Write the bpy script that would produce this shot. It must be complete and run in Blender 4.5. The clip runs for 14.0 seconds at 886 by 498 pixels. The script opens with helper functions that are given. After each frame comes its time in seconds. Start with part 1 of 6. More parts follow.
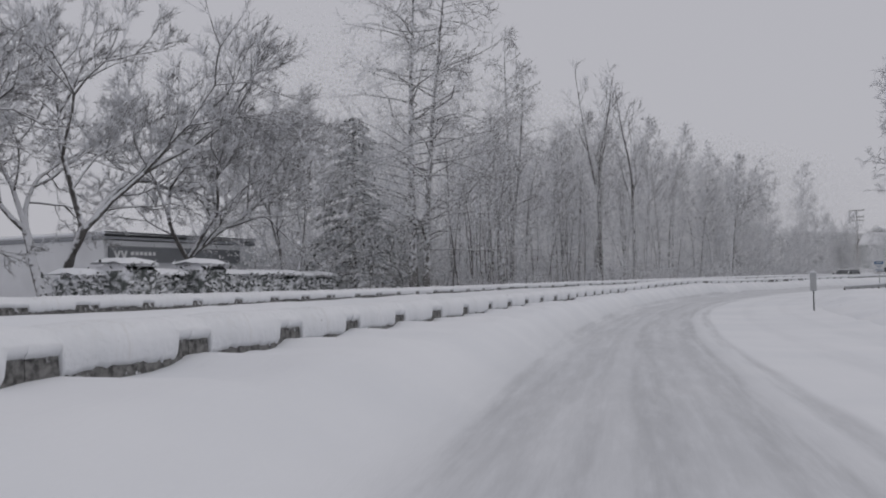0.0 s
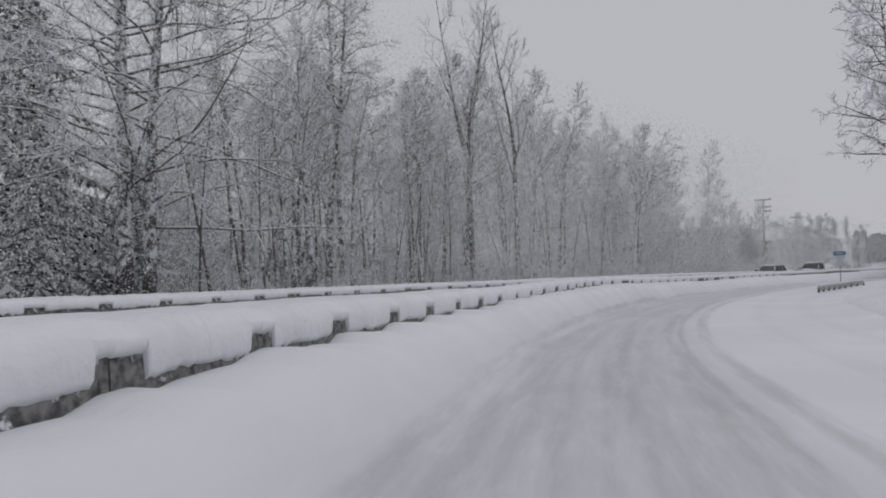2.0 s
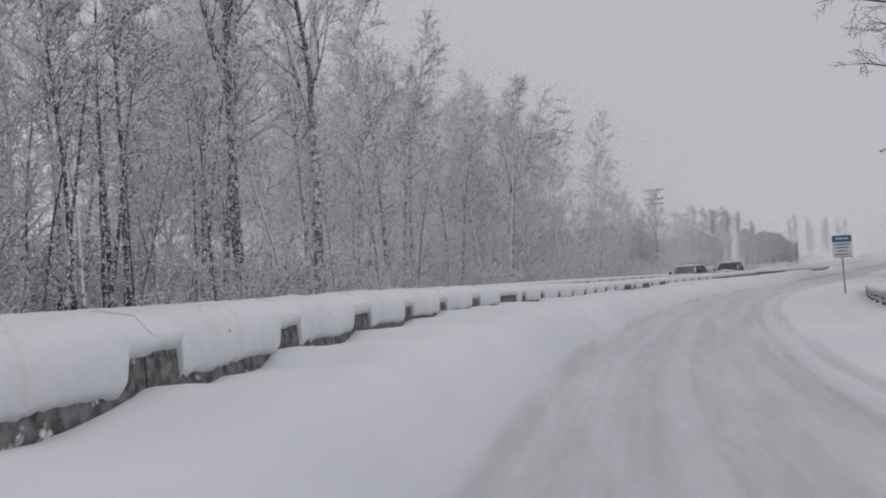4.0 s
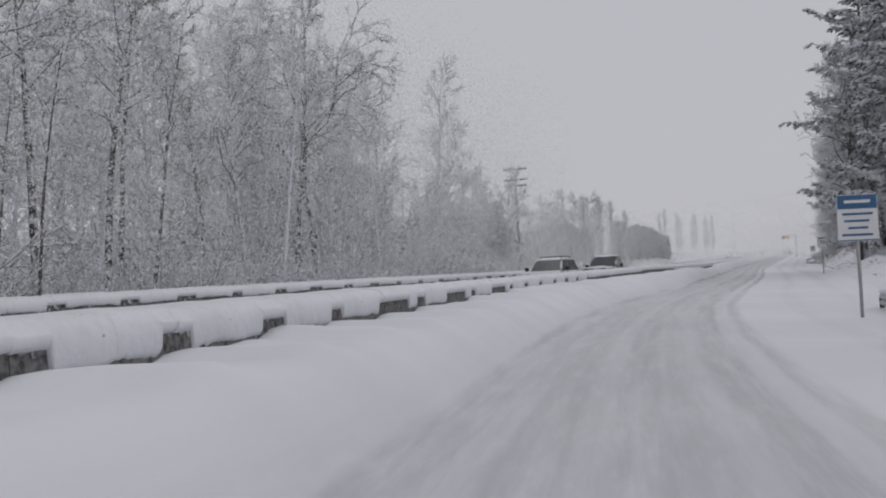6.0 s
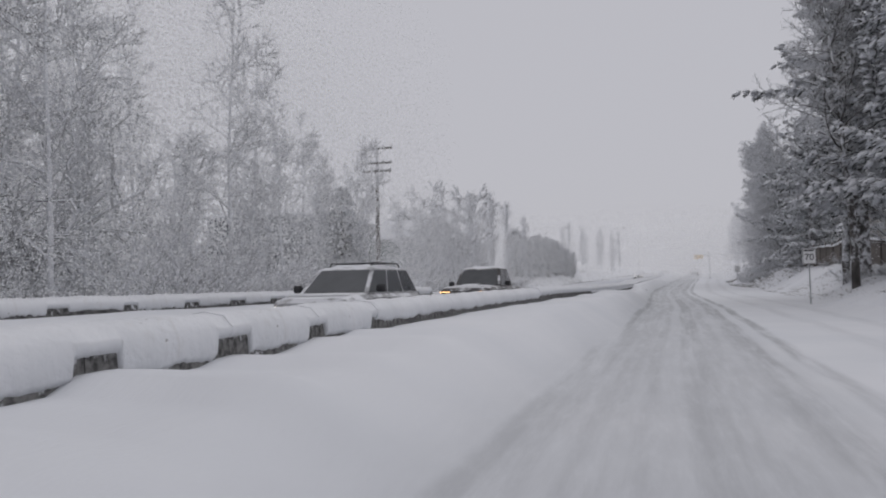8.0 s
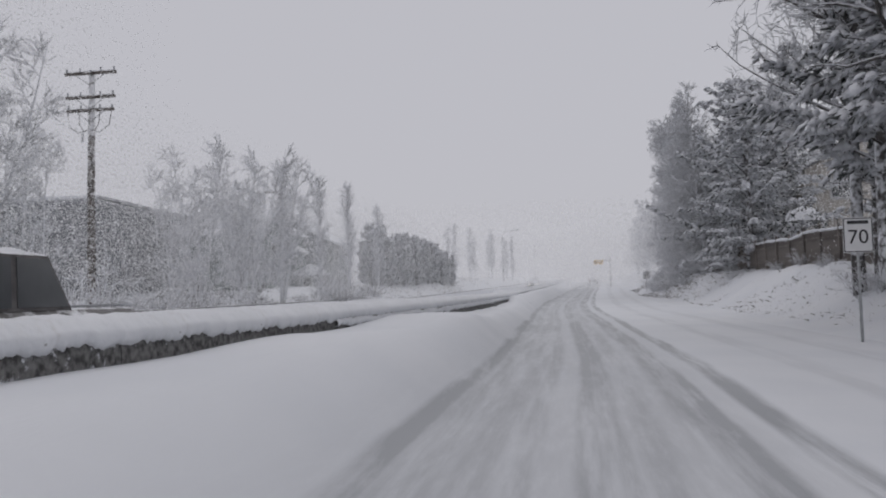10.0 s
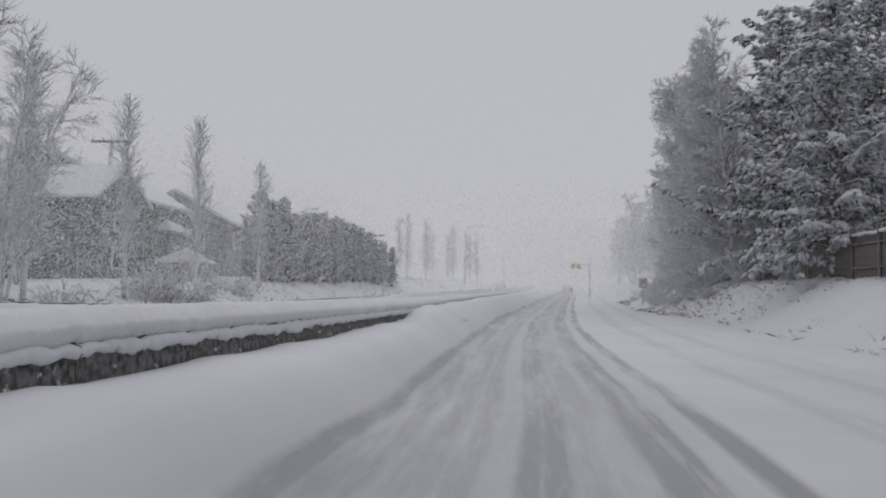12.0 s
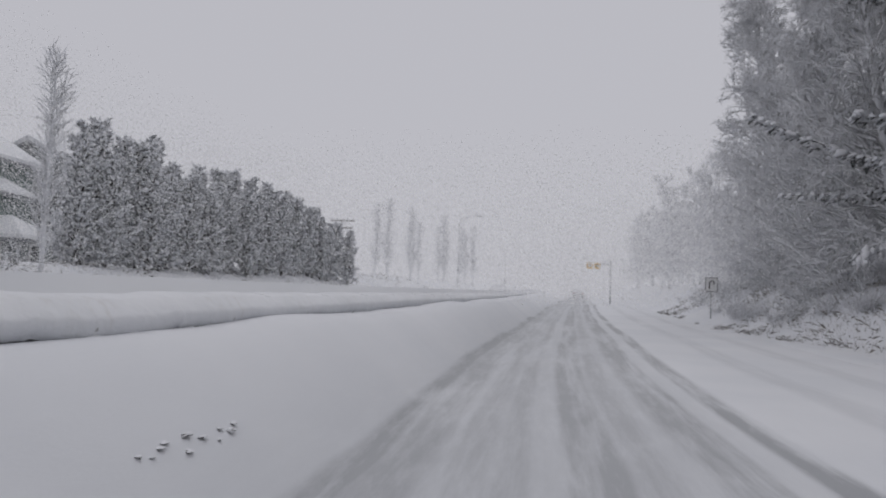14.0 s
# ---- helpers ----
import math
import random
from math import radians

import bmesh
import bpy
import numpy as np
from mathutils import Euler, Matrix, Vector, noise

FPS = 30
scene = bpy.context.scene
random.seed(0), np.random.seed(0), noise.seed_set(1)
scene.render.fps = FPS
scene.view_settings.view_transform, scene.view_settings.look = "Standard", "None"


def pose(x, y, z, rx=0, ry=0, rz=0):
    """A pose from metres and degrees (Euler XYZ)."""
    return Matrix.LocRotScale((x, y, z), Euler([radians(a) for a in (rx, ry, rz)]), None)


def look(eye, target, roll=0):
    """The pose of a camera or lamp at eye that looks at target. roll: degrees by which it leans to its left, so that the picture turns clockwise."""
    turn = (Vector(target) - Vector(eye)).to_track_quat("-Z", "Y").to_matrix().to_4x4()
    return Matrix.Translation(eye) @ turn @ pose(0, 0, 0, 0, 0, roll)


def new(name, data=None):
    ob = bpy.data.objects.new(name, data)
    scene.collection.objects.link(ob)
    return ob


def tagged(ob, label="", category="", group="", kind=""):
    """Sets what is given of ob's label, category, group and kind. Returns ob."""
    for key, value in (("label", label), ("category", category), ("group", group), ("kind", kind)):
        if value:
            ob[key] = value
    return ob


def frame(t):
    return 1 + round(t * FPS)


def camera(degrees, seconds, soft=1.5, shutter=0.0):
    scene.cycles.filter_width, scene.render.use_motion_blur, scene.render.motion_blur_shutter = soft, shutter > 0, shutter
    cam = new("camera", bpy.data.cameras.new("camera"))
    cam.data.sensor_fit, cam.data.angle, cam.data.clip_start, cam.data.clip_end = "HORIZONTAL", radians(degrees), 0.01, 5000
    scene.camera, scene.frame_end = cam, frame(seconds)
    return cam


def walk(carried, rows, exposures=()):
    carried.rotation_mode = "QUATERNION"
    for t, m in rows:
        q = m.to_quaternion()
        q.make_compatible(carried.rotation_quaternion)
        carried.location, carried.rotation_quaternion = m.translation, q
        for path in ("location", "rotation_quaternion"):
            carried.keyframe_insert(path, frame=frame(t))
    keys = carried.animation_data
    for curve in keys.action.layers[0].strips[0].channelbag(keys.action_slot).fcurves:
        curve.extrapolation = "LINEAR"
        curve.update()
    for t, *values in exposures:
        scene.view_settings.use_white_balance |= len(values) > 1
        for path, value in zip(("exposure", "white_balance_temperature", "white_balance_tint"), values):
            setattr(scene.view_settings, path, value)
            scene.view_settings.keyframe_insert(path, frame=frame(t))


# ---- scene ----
cam = camera(59.5, 14.0, soft=2.0)
PATH = [
    (0, (3.883, -0.62, 1.373), (2.314, 0.619, 1.447), -1.0),
    (0.5, (0.182, 3.977, 1.302), (-1.347, 5.266, 1.373), -0.9),
    (1, (-3.58, 8.69, 1.224), (-5.063, 10.031, 1.292), -0.9),
    (1.5, (-7.367, 13.653, 1.142), (-8.787, 15.06, 1.212), -1.6),
    (2, (-11.031, 18.541, 1.07), (-12.401, 19.995, 1.147), -1.6),
    (2.5, (-14.565, 23.691, 1.018), (-15.88, 25.195, 1.101), -1.9),
    (3, (-17.772, 29.075, 0.987), (-19.027, 30.63, 1.074), -2.2),
    (3.5, (-20.866, 34.537, 0.971), (-22.049, 36.147, 1.062), -2.6),
    (4, (-23.801, 39.911, 0.969), (-24.908, 41.574, 1.065), -3.1),
    (4.2, (-24.653, 41.914, 0.971), (-25.731, 43.596, 1.065), -3.1),
    (6.3, (-29.75, 62.108, 0.99), (-30.545, 63.942, 1.057), -2.1),
    (6.5, (-30.23, 64.205, 0.991), (-31.004, 66.048, 1.061), -1.7),
    (7, (-31.272, 69.634, 1.002), (-31.996, 71.497, 1.081), -1.3),
    (7.5, (-32.21, 75.13, 1.034), (-32.875, 77.014, 1.119), -1.1),
    (8, (-32.873, 80.621, 1.064), (-33.475, 82.526, 1.158), -1.2),
    (8.2, (-33.034, 82.881, 1.069), (-33.614, 84.792, 1.169), -1.3),
    (10.3, (-33.109, 106.251, 1.09), (-33.439, 108.221, 1.2), -0.8),
    (10.5, (-33.083, 108.42, 1.091), (-33.405, 110.391, 1.199), 0.0),
    (11, (-33.202, 113.736, 1.087), (-33.492, 115.712, 1.202), 0.4),
    (11.5, (-33.221, 119.014, 1.095), (-33.506, 120.99, 1.213), 0.4),
    (12, (-33.431, 124.242, 1.118), (-33.725, 126.216, 1.238), 1.0),
    (12.5, (-33.694, 129.319, 1.15), (-33.986, 131.294, 1.272), 1.4),
    (13, (-33.896, 134.418, 1.16), (-34.197, 136.391, 1.286), 2.0),
    (13.5, (-34.197, 139.554, 1.157), (-34.495, 141.527, 1.283), 2.0),
    (14, (-34.528, 144.699, 1.123), (-34.83, 146.672, 1.252), 2.2),
]
walk(cam, [(t, look(eye, target, roll)) for t, eye, target, roll in PATH], [(0, -0.06), (1.5, -0.04), (2.5, 0.02), (6.5, 0.04), (10.5, 0.09), (12, 0.06), (14, 0.06)])

# ---- light ----
world = bpy.data.worlds.new("snow_sky")
scene.world = world
world.use_nodes = True
_nt = world.node_tree
_bg = _nt.nodes["Background"]
_sky = _nt.nodes.new("ShaderNodeTexSky")
_sky.sky_type, _sky.sun_disc = "NISHITA", False
_sky.sun_elevation, _sky.sun_rotation = radians(48), radians(200)
_sky.dust_density, _sky.air_density = 6.0, 1.0
_dim = _nt.nodes.new("ShaderNodeMix")
_dim.data_type = "RGBA"
_dim.inputs["Factor"].default_value = 0.965
_nt.links.new(_sky.outputs["Color"], _dim.inputs["A"])
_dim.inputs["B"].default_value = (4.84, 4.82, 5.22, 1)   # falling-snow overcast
_nt.links.new(_dim.outputs["Result"], _bg.inputs["Color"])
_bg.inputs["Strength"].default_value = 0.1

sun = new("sun", bpy.data.lights.new("sun", "SUN"))
sun.data.energy, sun.data.angle, sun.data.color = 0.55, radians(70), (1.0, 0.985, 0.97)
sun.matrix_world = pose(0, 0, 60, 38, 0, 160)


# ---- small tools ----
def vnoise(x, y, seed=0):
    """Smooth value noise in -1..1 for arrays."""
    x, y = np.asarray(x, float), np.asarray(y, float)
    xi, yi = np.floor(x), np.floor(y)
    fx, fy = x - xi, y - yi
    fx, fy = fx * fx * (3 - 2 * fx), fy * fy * (3 - 2 * fy)

    def h(a, b):
        v = np.sin(a * 127.1 + b * 311.7 + seed * 74.7) * 43758.5453
        return (v - np.floor(v)) * 2 - 1
    return (h(xi, yi) * (1 - fx) + h(xi + 1, yi) * fx) * (1 - fy) + (h(xi, yi + 1) * (1 - fx) + h(xi + 1, yi + 1) * fx) * fy


def step(a, b, v):
    t = np.clip((np.asarray(v, float) - a) / (b - a), 0, 1)
    return t * t * (3 - 2 * t)


class Mesh:
    """Collects vertices and faces of one part."""

    def __init__(self):
        self.v, self.f = [], []

    def add(self, verts, faces):
        n = len(self.v)
        self.v.extend(tuple(map(float, p)) for p in verts)
        self.f.extend(tuple(i + n for i in q) for q in faces)
        return self

    def box(self, c, size, rz=0.0, ch=0.0, tilt=0.0):
        """A box about its centre, its edges chamfered by ch, turned by rz and tilted about its long x axis (radians)."""
        hx, hy, hz = (s / 2 for s in size)
        ch = min(ch, hx * 0.9, hy * 0.9, hz * 0.9)
        if ch > 0:
            pts, ids = [], {}
            for sx in (-1, 1):
                for sy in (-1, 1):
                    for sz in (-1, 1):
                        for ax in range(3):
                            q = [sx * (hx - ch), sy * (hy - ch), sz * (hz - ch)]
                            q[ax] = (sx * hx, sy * hy, sz * hz)[ax]
                            ids[(sx, sy, sz, ax)] = len(pts)
                            pts.append(q)
            fs = []
            for ax in range(3):
                o = [a for a in range(3) if a != ax]
                for sg in (-1, 1):
                    ring = []
                    for u, w in ((-1, -1), (1, -1), (1, 1), (-1, 1)):
                        k = [0, 0, 0]
                        k[ax], k[o[0]], k[o[1]] = sg, u, w
                        ring.append(ids[(*k, ax)])
                    fs.append(tuple(ring if (sg > 0) == (ax != 1) else ring[::-1]))
                    # edges between this face and the next axis
                b = o[0]
                for s1 in (-1, 1):
                    for s2 in (-1, 1):
                        k = [0, 0, 0]
                        k[ax], k[b] = s1, s2
                        r = [a for a in range(3) if a not in (ax, b)][0]
                        k0, k1 = k[:], k[:]
                        k0[r], k1[r] = -1, 1
                        fs.append((ids[(*k0, ax)], ids[(*k1, ax)], ids[(*k1, b)], ids[(*k0, b)]))
            for sx in (-1, 1):
                for sy in (-1, 1):
                    for sz in (-1, 1):
                        fs.append(tuple(ids[(sx, sy, sz, a)] for a in range(3)))
            seen, uniq = set(), []
            for q in fs:
                key = frozenset(q)
                if key not in seen:
                    seen.add(key)
                    uniq.append(q)
            fs = uniq
        else:
            pts = [(x, y, z) for x in (-hx, hx) for y in (-hy, hy) for z in (-hz, hz)]
            fs = [(0, 1, 3, 2), (4, 6, 7, 5), (0, 4, 5, 1), (2, 3, 7, 6), (0, 2, 6, 4), (1, 5, 7, 3)]
        m = Matrix.Translation(c) @ Matrix.Rotation(rz, 4, "Z") @ Matrix.Rotation(tilt, 4, "X")
        return self.add([m @ Vector(p) for p in pts], fs)

    def tube(self, pts, radii, n=6, cap=True):
        """A tapered tube along points."""
        pts = [Vector(p) for p in pts]
        base = len(self.v)
        k = len(pts)
        for i, p in enumerate(pts):
            t = (pts[min(i + 1, k - 1)] - pts[max(i - 1, 0)])
            t = t.normalized() if t.length > 1e-9 else Vector((0, 0, 1))
            a = t.cross(Vector((0, 0, 1)) if abs(t.z) < 0.9 else Vector((1, 0, 0))).normalized()
            b = t.cross(a)
            for j in range(n):
                w = 2 * math.pi * j / n
                q = p + (a * math.cos(w) + b * math.sin(w)) * radii[i]
                self.v.append((q.x, q.y, q.z))
        for i in range(k - 1):
            for j in range(n):
                j2 = (j + 1) % n
                self.f.append((base + i * n + j, base + i * n + j2, base + (i + 1) * n + j2, base + (i + 1) * n + j))
        if cap:
            self.f.append(tuple(base + j for j in range(n))[::-1])
            self.f.append(tuple(base + (k - 1) * n + j for j in range(n)))
        return self

    def spike(self, a, b, r):
        """A three-sided twig that runs to a point."""
        t = (b - a).normalized()
        u = t.cross(Vector((0, 0, 1)) if abs(t.z) < 0.9 else Vector((1, 0, 0))).normalized() * r
        w = t.cross(u)
        n = len(self.v)
        for q in (a + u, a - u * 0.5 + w * 0.87, a - u * 0.5 - w * 0.87, b):
            self.v.append((q.x, q.y, q.z))
        self.f += [(n, n + 1, n + 3), (n + 1, n + 2, n + 3), (n + 2, n, n + 3)]

    def prism(self, outline, axis_a, axis_b, depth_axis, origin, depth):
        """A flat outline (u, v) pushed out along depth_axis by depth, centred."""
        a, b, d = Vector(axis_a), Vector(axis_b), Vector(depth_axis)
        o = Vector(origin)
        n = len(outline)
        pts = [o + a * u + b * w + d * (sg * depth / 2) for sg in (-1, 1) for u, w in outline]
        fs = [tuple(range(n))[::-1], tuple(range(n, 2 * n))]
        fs += [(i, (i + 1) % n, n + (i + 1) % n, n + i) for i in range(n)]
        return self.add(pts, fs)

    def data(self, name, mat, smooth=False):
        me = bpy.data.meshes.new(name)
        me.from_pydata(self.v, [], self.f)
        if mat:
            me.materials.append(mat)
        if smooth:
            me.polygons.foreach_set("use_smooth", [True] * len(me.polygons))
        me.update()
        return me


def flip_out(me):
    bm = bmesh.new()
    bm.from_mesh(me)
    bmesh.ops.recalc_face_normals(bm, faces=bm.faces)
    bm.to_mesh(me)
    bm.free()
    return me


def part(name, m, mat, parent, label="", smooth=False, fix=True):
    me = m if isinstance(m, bpy.types.Mesh) else m.data(name, mat, smooth)
    if fix and not isinstance(m, bpy.types.Mesh):
        flip_out(me)
    ob = new(name, me)
    ob.parent = parent
    return tagged(ob, label) if label else ob


def thing(name, label, category, m, group="", kind=""):
    ob = new(name)
    ob.empty_display_size = 0.3
    ob.matrix_basis = m
    return tagged(ob, label, category, group, kind)


def piece_of_setting(name, me, label, category):
    return tagged(new(name, me), label, category, kind="structure")


# ---- materials ----
class Nodes:
    def __init__(self, name):
        self.mat = bpy.data.materials.new(name)
        self.mat.use_nodes = True
        self.t = self.mat.node_tree
        self.bsdf = self.t.nodes["Principled BSDF"]

    def n(self, kind, **kw):
        node = self.t.nodes.new("ShaderNode" + kind)
        for k, v in kw.items():
            if k == "operation":
                node.operation = v
            elif k == "data_type":
                node.data_type = v
            elif k == "blend":
                node.blend_type = v
        return node

    def link(self, a, b):
        self.t.links.new(a, b)

    def put(self, node, name, v):
        if isinstance(v, bpy.types.NodeSocket):
            self.link(v, node.inputs[name])
        else:
            node.inputs[name].default_value = v

    def math(self, op, a, b=0.0, c=0.0, clamp=False):
        m = self.n("Math", operation=op)
        m.use_clamp = clamp
        for i, v in enumerate((a, b, c)):
            self.put(m, i, v)
        return m.outputs[0]

    def coords(self, which="Object"):
        return self.n("TexCoord").outputs[which]

    def noise(self, scale, vec=None, detail=3.0, rough=0.55, stretch=None):
        vec = vec or self.coords()
        if stretch:
            mp = self.n("Mapping")
            self.link(vec, mp.inputs["Vector"])
            mp.inputs["Scale"].default_value = stretch
            vec = mp.outputs["Vector"]
        t = self.n("TexNoise")
        self.link(vec, t.inputs["Vector"])
        t.inputs["Scale"].default_value, t.inputs["Detail"].default_value, t.inputs["Roughness"].default_value = scale, detail, rough
        return t.outputs["Fac"]

    def ramp(self, v, a, b, lo=0.0, hi=1.0):
        m = self.n("MapRange")
        m.interpolation_type = "SMOOTHSTEP"
        self.put(m, "Value", v)
        m.inputs["From Min"].default_value, m.inputs["From Max"].default_value = a, b
        m.inputs["To Min"].default_value, m.inputs["To Max"].default_value = lo, hi
        return m.outputs["Result"]

    def mix(self, f, a, b):
        m = self.n("Mix", data_type="RGBA")
        for k, v in (("Factor", f), ("A", a), ("B", b)):
            if isinstance(v, tuple) and len(v) == 3:
                v = (*v, 1)
            self.put(m, k, v)
        return m.outputs["Result"]

    def up(self):
        g = self.n("NewGeometry")
        s = self.n("SeparateXYZ")
        self.link(g.outputs["Normal"], s.inputs[0])
        return s.outputs["Z"]

    def done(self, color, rough=0.8, metal=0.0, bump=None, strength=0.3, dist=0.02, spec=0.3):
        if isinstance(color, tuple):
            color = (*color[:3], 1)
        self.put(self.bsdf, "Base Color", color)
        self.put(self.bsdf, "Roughness", rough)
        self.bsdf.inputs["Metallic"].default_value = metal
        self.bsdf.inputs["Specular IOR Level"].default_value = spec
        if bump is not None:
            b = self.n("Bump")
            b.inputs["Strength"].default_value, b.inputs["Distance"].default_value = strength, dist
            self.link(bump, b.inputs["Height"])
            self.link(b.outputs["Normal"], self.bsdf.inputs["Normal"])
        return self.mat


SNOW = (0.73, 0.74, 0.765)


def mat_snow(name="snow", dirt=0.0):
    k = Nodes(name)
    big, fine = k.noise(0.35), k.noise(9.0, detail=5)
    c = k.mix(k.ramp(big, 0.3, 0.75), SNOW, (0.68, 0.695, 0.73))
    if dirt:
        spot = k.ramp(k.noise(2.6, detail=6, rough=0.7), 0.62, 0.72)
        c = k.mix(k.math("MULTIPLY", spot, dirt), c, (0.22, 0.20, 0.18))
    return k.done(c, 0.75, bump=fine, strength=0.35, dist=0.03, spec=0.25)


def mat_plain(name, color, rough=0.6, metal=0.0, vary=0.25, scale=6.0, bump=0.15, spec=0.4):
    k = Nodes(name)
    n = k.noise(scale, detail=5)
    dark = tuple(v * (1 - vary) for v in color)
    light = tuple(min(1, v * (1 + vary * 0.6)) for v in color)
    r = k.ramp(k.noise(scale * 3.1), 0.2, 0.8, max(0.05, rough - 0.12), min(1, rough + 0.12))
    return k.done(k.mix(k.ramp(n, 0.25, 0.75), dark, light), r, metal, bump=k.noise(scale * 8), strength=bump, dist=0.004, spec=spec)


def mat_laden(name, color, cover=0.1, vary=0.35, soft=0.35, scale=7.0, rough=0.85, streak=False):
    """A surface with snow lying on whatever faces up; cover moves how steep it still clings."""
    k = Nodes(name)
    n = k.noise(scale, detail=4, stretch=(1, 1, 0.35) if streak else None)
    base = k.mix(k.ramp(n, 0.3, 0.7), tuple(c * (1 - vary) for c in color), tuple(c * (1 + vary) for c in color))
    rnd = k.n("ObjectInfo").outputs["Random"]
    side = k.math("ADD", k.up(), k.math("MULTIPLY", k.math("SUBTRACT", k.noise(scale * 0.6, detail=5, rough=0.65), 0.5), 1.9))
    side = k.math("ADD", side, k.math("MULTIPLY", k.math("SUBTRACT", rnd, 0.5), 0.15))
    s = k.ramp(side, -cover, -cover + soft)
    return k.done(k.mix(s, base, SNOW), rough, bump=k.noise(scale * 4), strength=0.5, dist=0.01, spec=0.2)


M_SNOW = mat_snow()


def mat_crust():
    """Wet snow thrown against the barriers: icy, with runs and road grime."""
    k = Nodes("crusted_snow")
    base = k.mix(k.ramp(k.noise(1.2, detail=5), 0.3, 0.7), SNOW, (0.66, 0.675, 0.70))
    runs = k.ramp(k.noise(9.0, detail=3, stretch=(1, 1, 0.08)), 0.5, 0.72)
    grime = k.math("MULTIPLY", runs, k.ramp(k.noise(0.9, detail=4), 0.45, 0.65, 0.0, 0.3))
    c = k.mix(grime, base, (0.42, 0.385, 0.33))
    spot = k.ramp(k.noise(7.0, detail=2), 0.73, 0.76)
    c = k.mix(k.math("MULTIPLY", spot, 0.7), c, (0.2, 0.19, 0.18))
    return k.done(c, 0.6, bump=k.noise(11.0, detail=5), strength=0.55, dist=0.03, spec=0.35)


M_CRUST = mat_crust()
M_BANK = mat_snow("bank_snow", 0.55)
M_BARK = mat_laden("bark", (0.098, 0.092, 0.088), cover=0.12, streak=True, scale=6.0)
M_TWIG = mat_laden("twig", (0.185, 0.178, 0.174), cover=0.75, soft=0.8, scale=5.0)
# snowfall haze put into the base colour of the twigs, under lying snow
M_PALE = mat_laden("snowy_hazed_twig", (0.44, 0.44, 0.445), cover=0.72, soft=0.9, scale=4.0)
M_NEEDLE = mat_laden("needles", (0.105, 0.112, 0.108), cover=0.42, soft=0.5, scale=5.0)
M_YEW = mat_laden("yew_needles", (0.085, 0.095, 0.09), cover=0.12, soft=0.5, scale=6.0)
M_CEDAR = mat_laden("cedar_spray", (0.27, 0.28, 0.285), cover=0.7, soft=0.6, scale=6.0)
M_HEDGE = mat_laden("hedge_leaf", (0.10, 0.11, 0.105), cover=0.15, soft=0.4, scale=6.0)
M_CLUMP = mat_snow("branch_snow")
M_CONC = mat_laden("concrete", (0.14, 0.138, 0.135), cover=-0.2, vary=0.6, soft=0.25, scale=12.0)
M_POLE = mat_laden("pole_wood", (0.13, 0.115, 0.105), cover=-0.25, scale=5.0, streak=True)
M_STEEL = mat_plain("galvanised_steel", (0.42, 0.43, 0.44), 0.45, 0.85)
M_RUBBER = mat_plain("rubber", (0.025, 0.025, 0.027), 0.85)
M_DARK = mat_plain("dark_plastic", (0.03, 0.03, 0.033), 0.55)
M_FENCE = mat_laden("fence_wood", (0.19, 0.172, 0.158), cover=-0.42, scale=3.0, streak=True)
M_WALL = mat_plain("house_siding", (0.24, 0.255, 0.26), 0.8, vary=0.12, scale=1.5)
M_TAN = mat_plain("tan_siding", (0.46, 0.43, 0.39), 0.8, vary=0.12, scale=1.5)
M_GREEN = mat_plain("green_siding", (0.15, 0.185, 0.18), 0.8, vary=0.12, scale=1.5)
M_SHED = mat_plain("white_cladding", (0.68, 0.69, 0.71), 0.7, vary=0.06, scale=0.6)
M_SLATE = mat_plain("slate_grey_cladding", (0.17, 0.178, 0.19), 0.7, vary=0.1, scale=0.6)
M_TRIM = mat_plain("white_trim", (0.66, 0.66, 0.66), 0.5, vary=0.08)
M_GREY = mat_plain("grey_paint", (0.27, 0.28, 0.30), 0.6, vary=0.12)


def mat_glass():
    k = Nodes("window_glass")
    return k.done(k.mix(k.noise(2.0), (0.05, 0.054, 0.058), (0.10, 0.105, 0.11)), 0.1, spec=0.6)


def mat_glow(name, color, strength):
    k = Nodes(name)
    k.bsdf.inputs["Emission Color"].default_value = (*color, 1)
    k.bsdf.inputs["Emission Strength"].default_value = strength
    return k.done((0.6, 0.6, 0.6), 0.3)


def mat_flake():
    """Ice crystals: light passes through them as much as it bounces off."""
    k = Nodes("snowflake")
    out = k.t.nodes["Material Output"]
    a, b, mx = k.n("BsdfDiffuse"), k.n("BsdfTranslucent"), k.n("MixShader")
    for q in (a, b):
        q.inputs["Color"].default_value = (1.0, 1.0, 1.0, 1)
    k.link(a.outputs[0], mx.inputs[1])
    k.link(b.outputs[0], mx.inputs[2])
    k.link(mx.outputs[0], out.inputs["Surface"])
    return k.mat


M_FLAKE = mat_flake()
M_GLASS = mat_glass()
# glass of far vehicles, snowfall haze put into its colour
M_PALE_GLASS = mat_laden("hazed_glass", (0.16, 0.165, 0.17), cover=0.25, soft=0.5, scale=5.0, rough=0.3)
M_HEAD = mat_glow("headlight_on", (1.0, 0.93, 0.8), 3.0)
M_AMBER = mat_glow("amber_light_on", (1.0, 0.55, 0.18), 2.2)


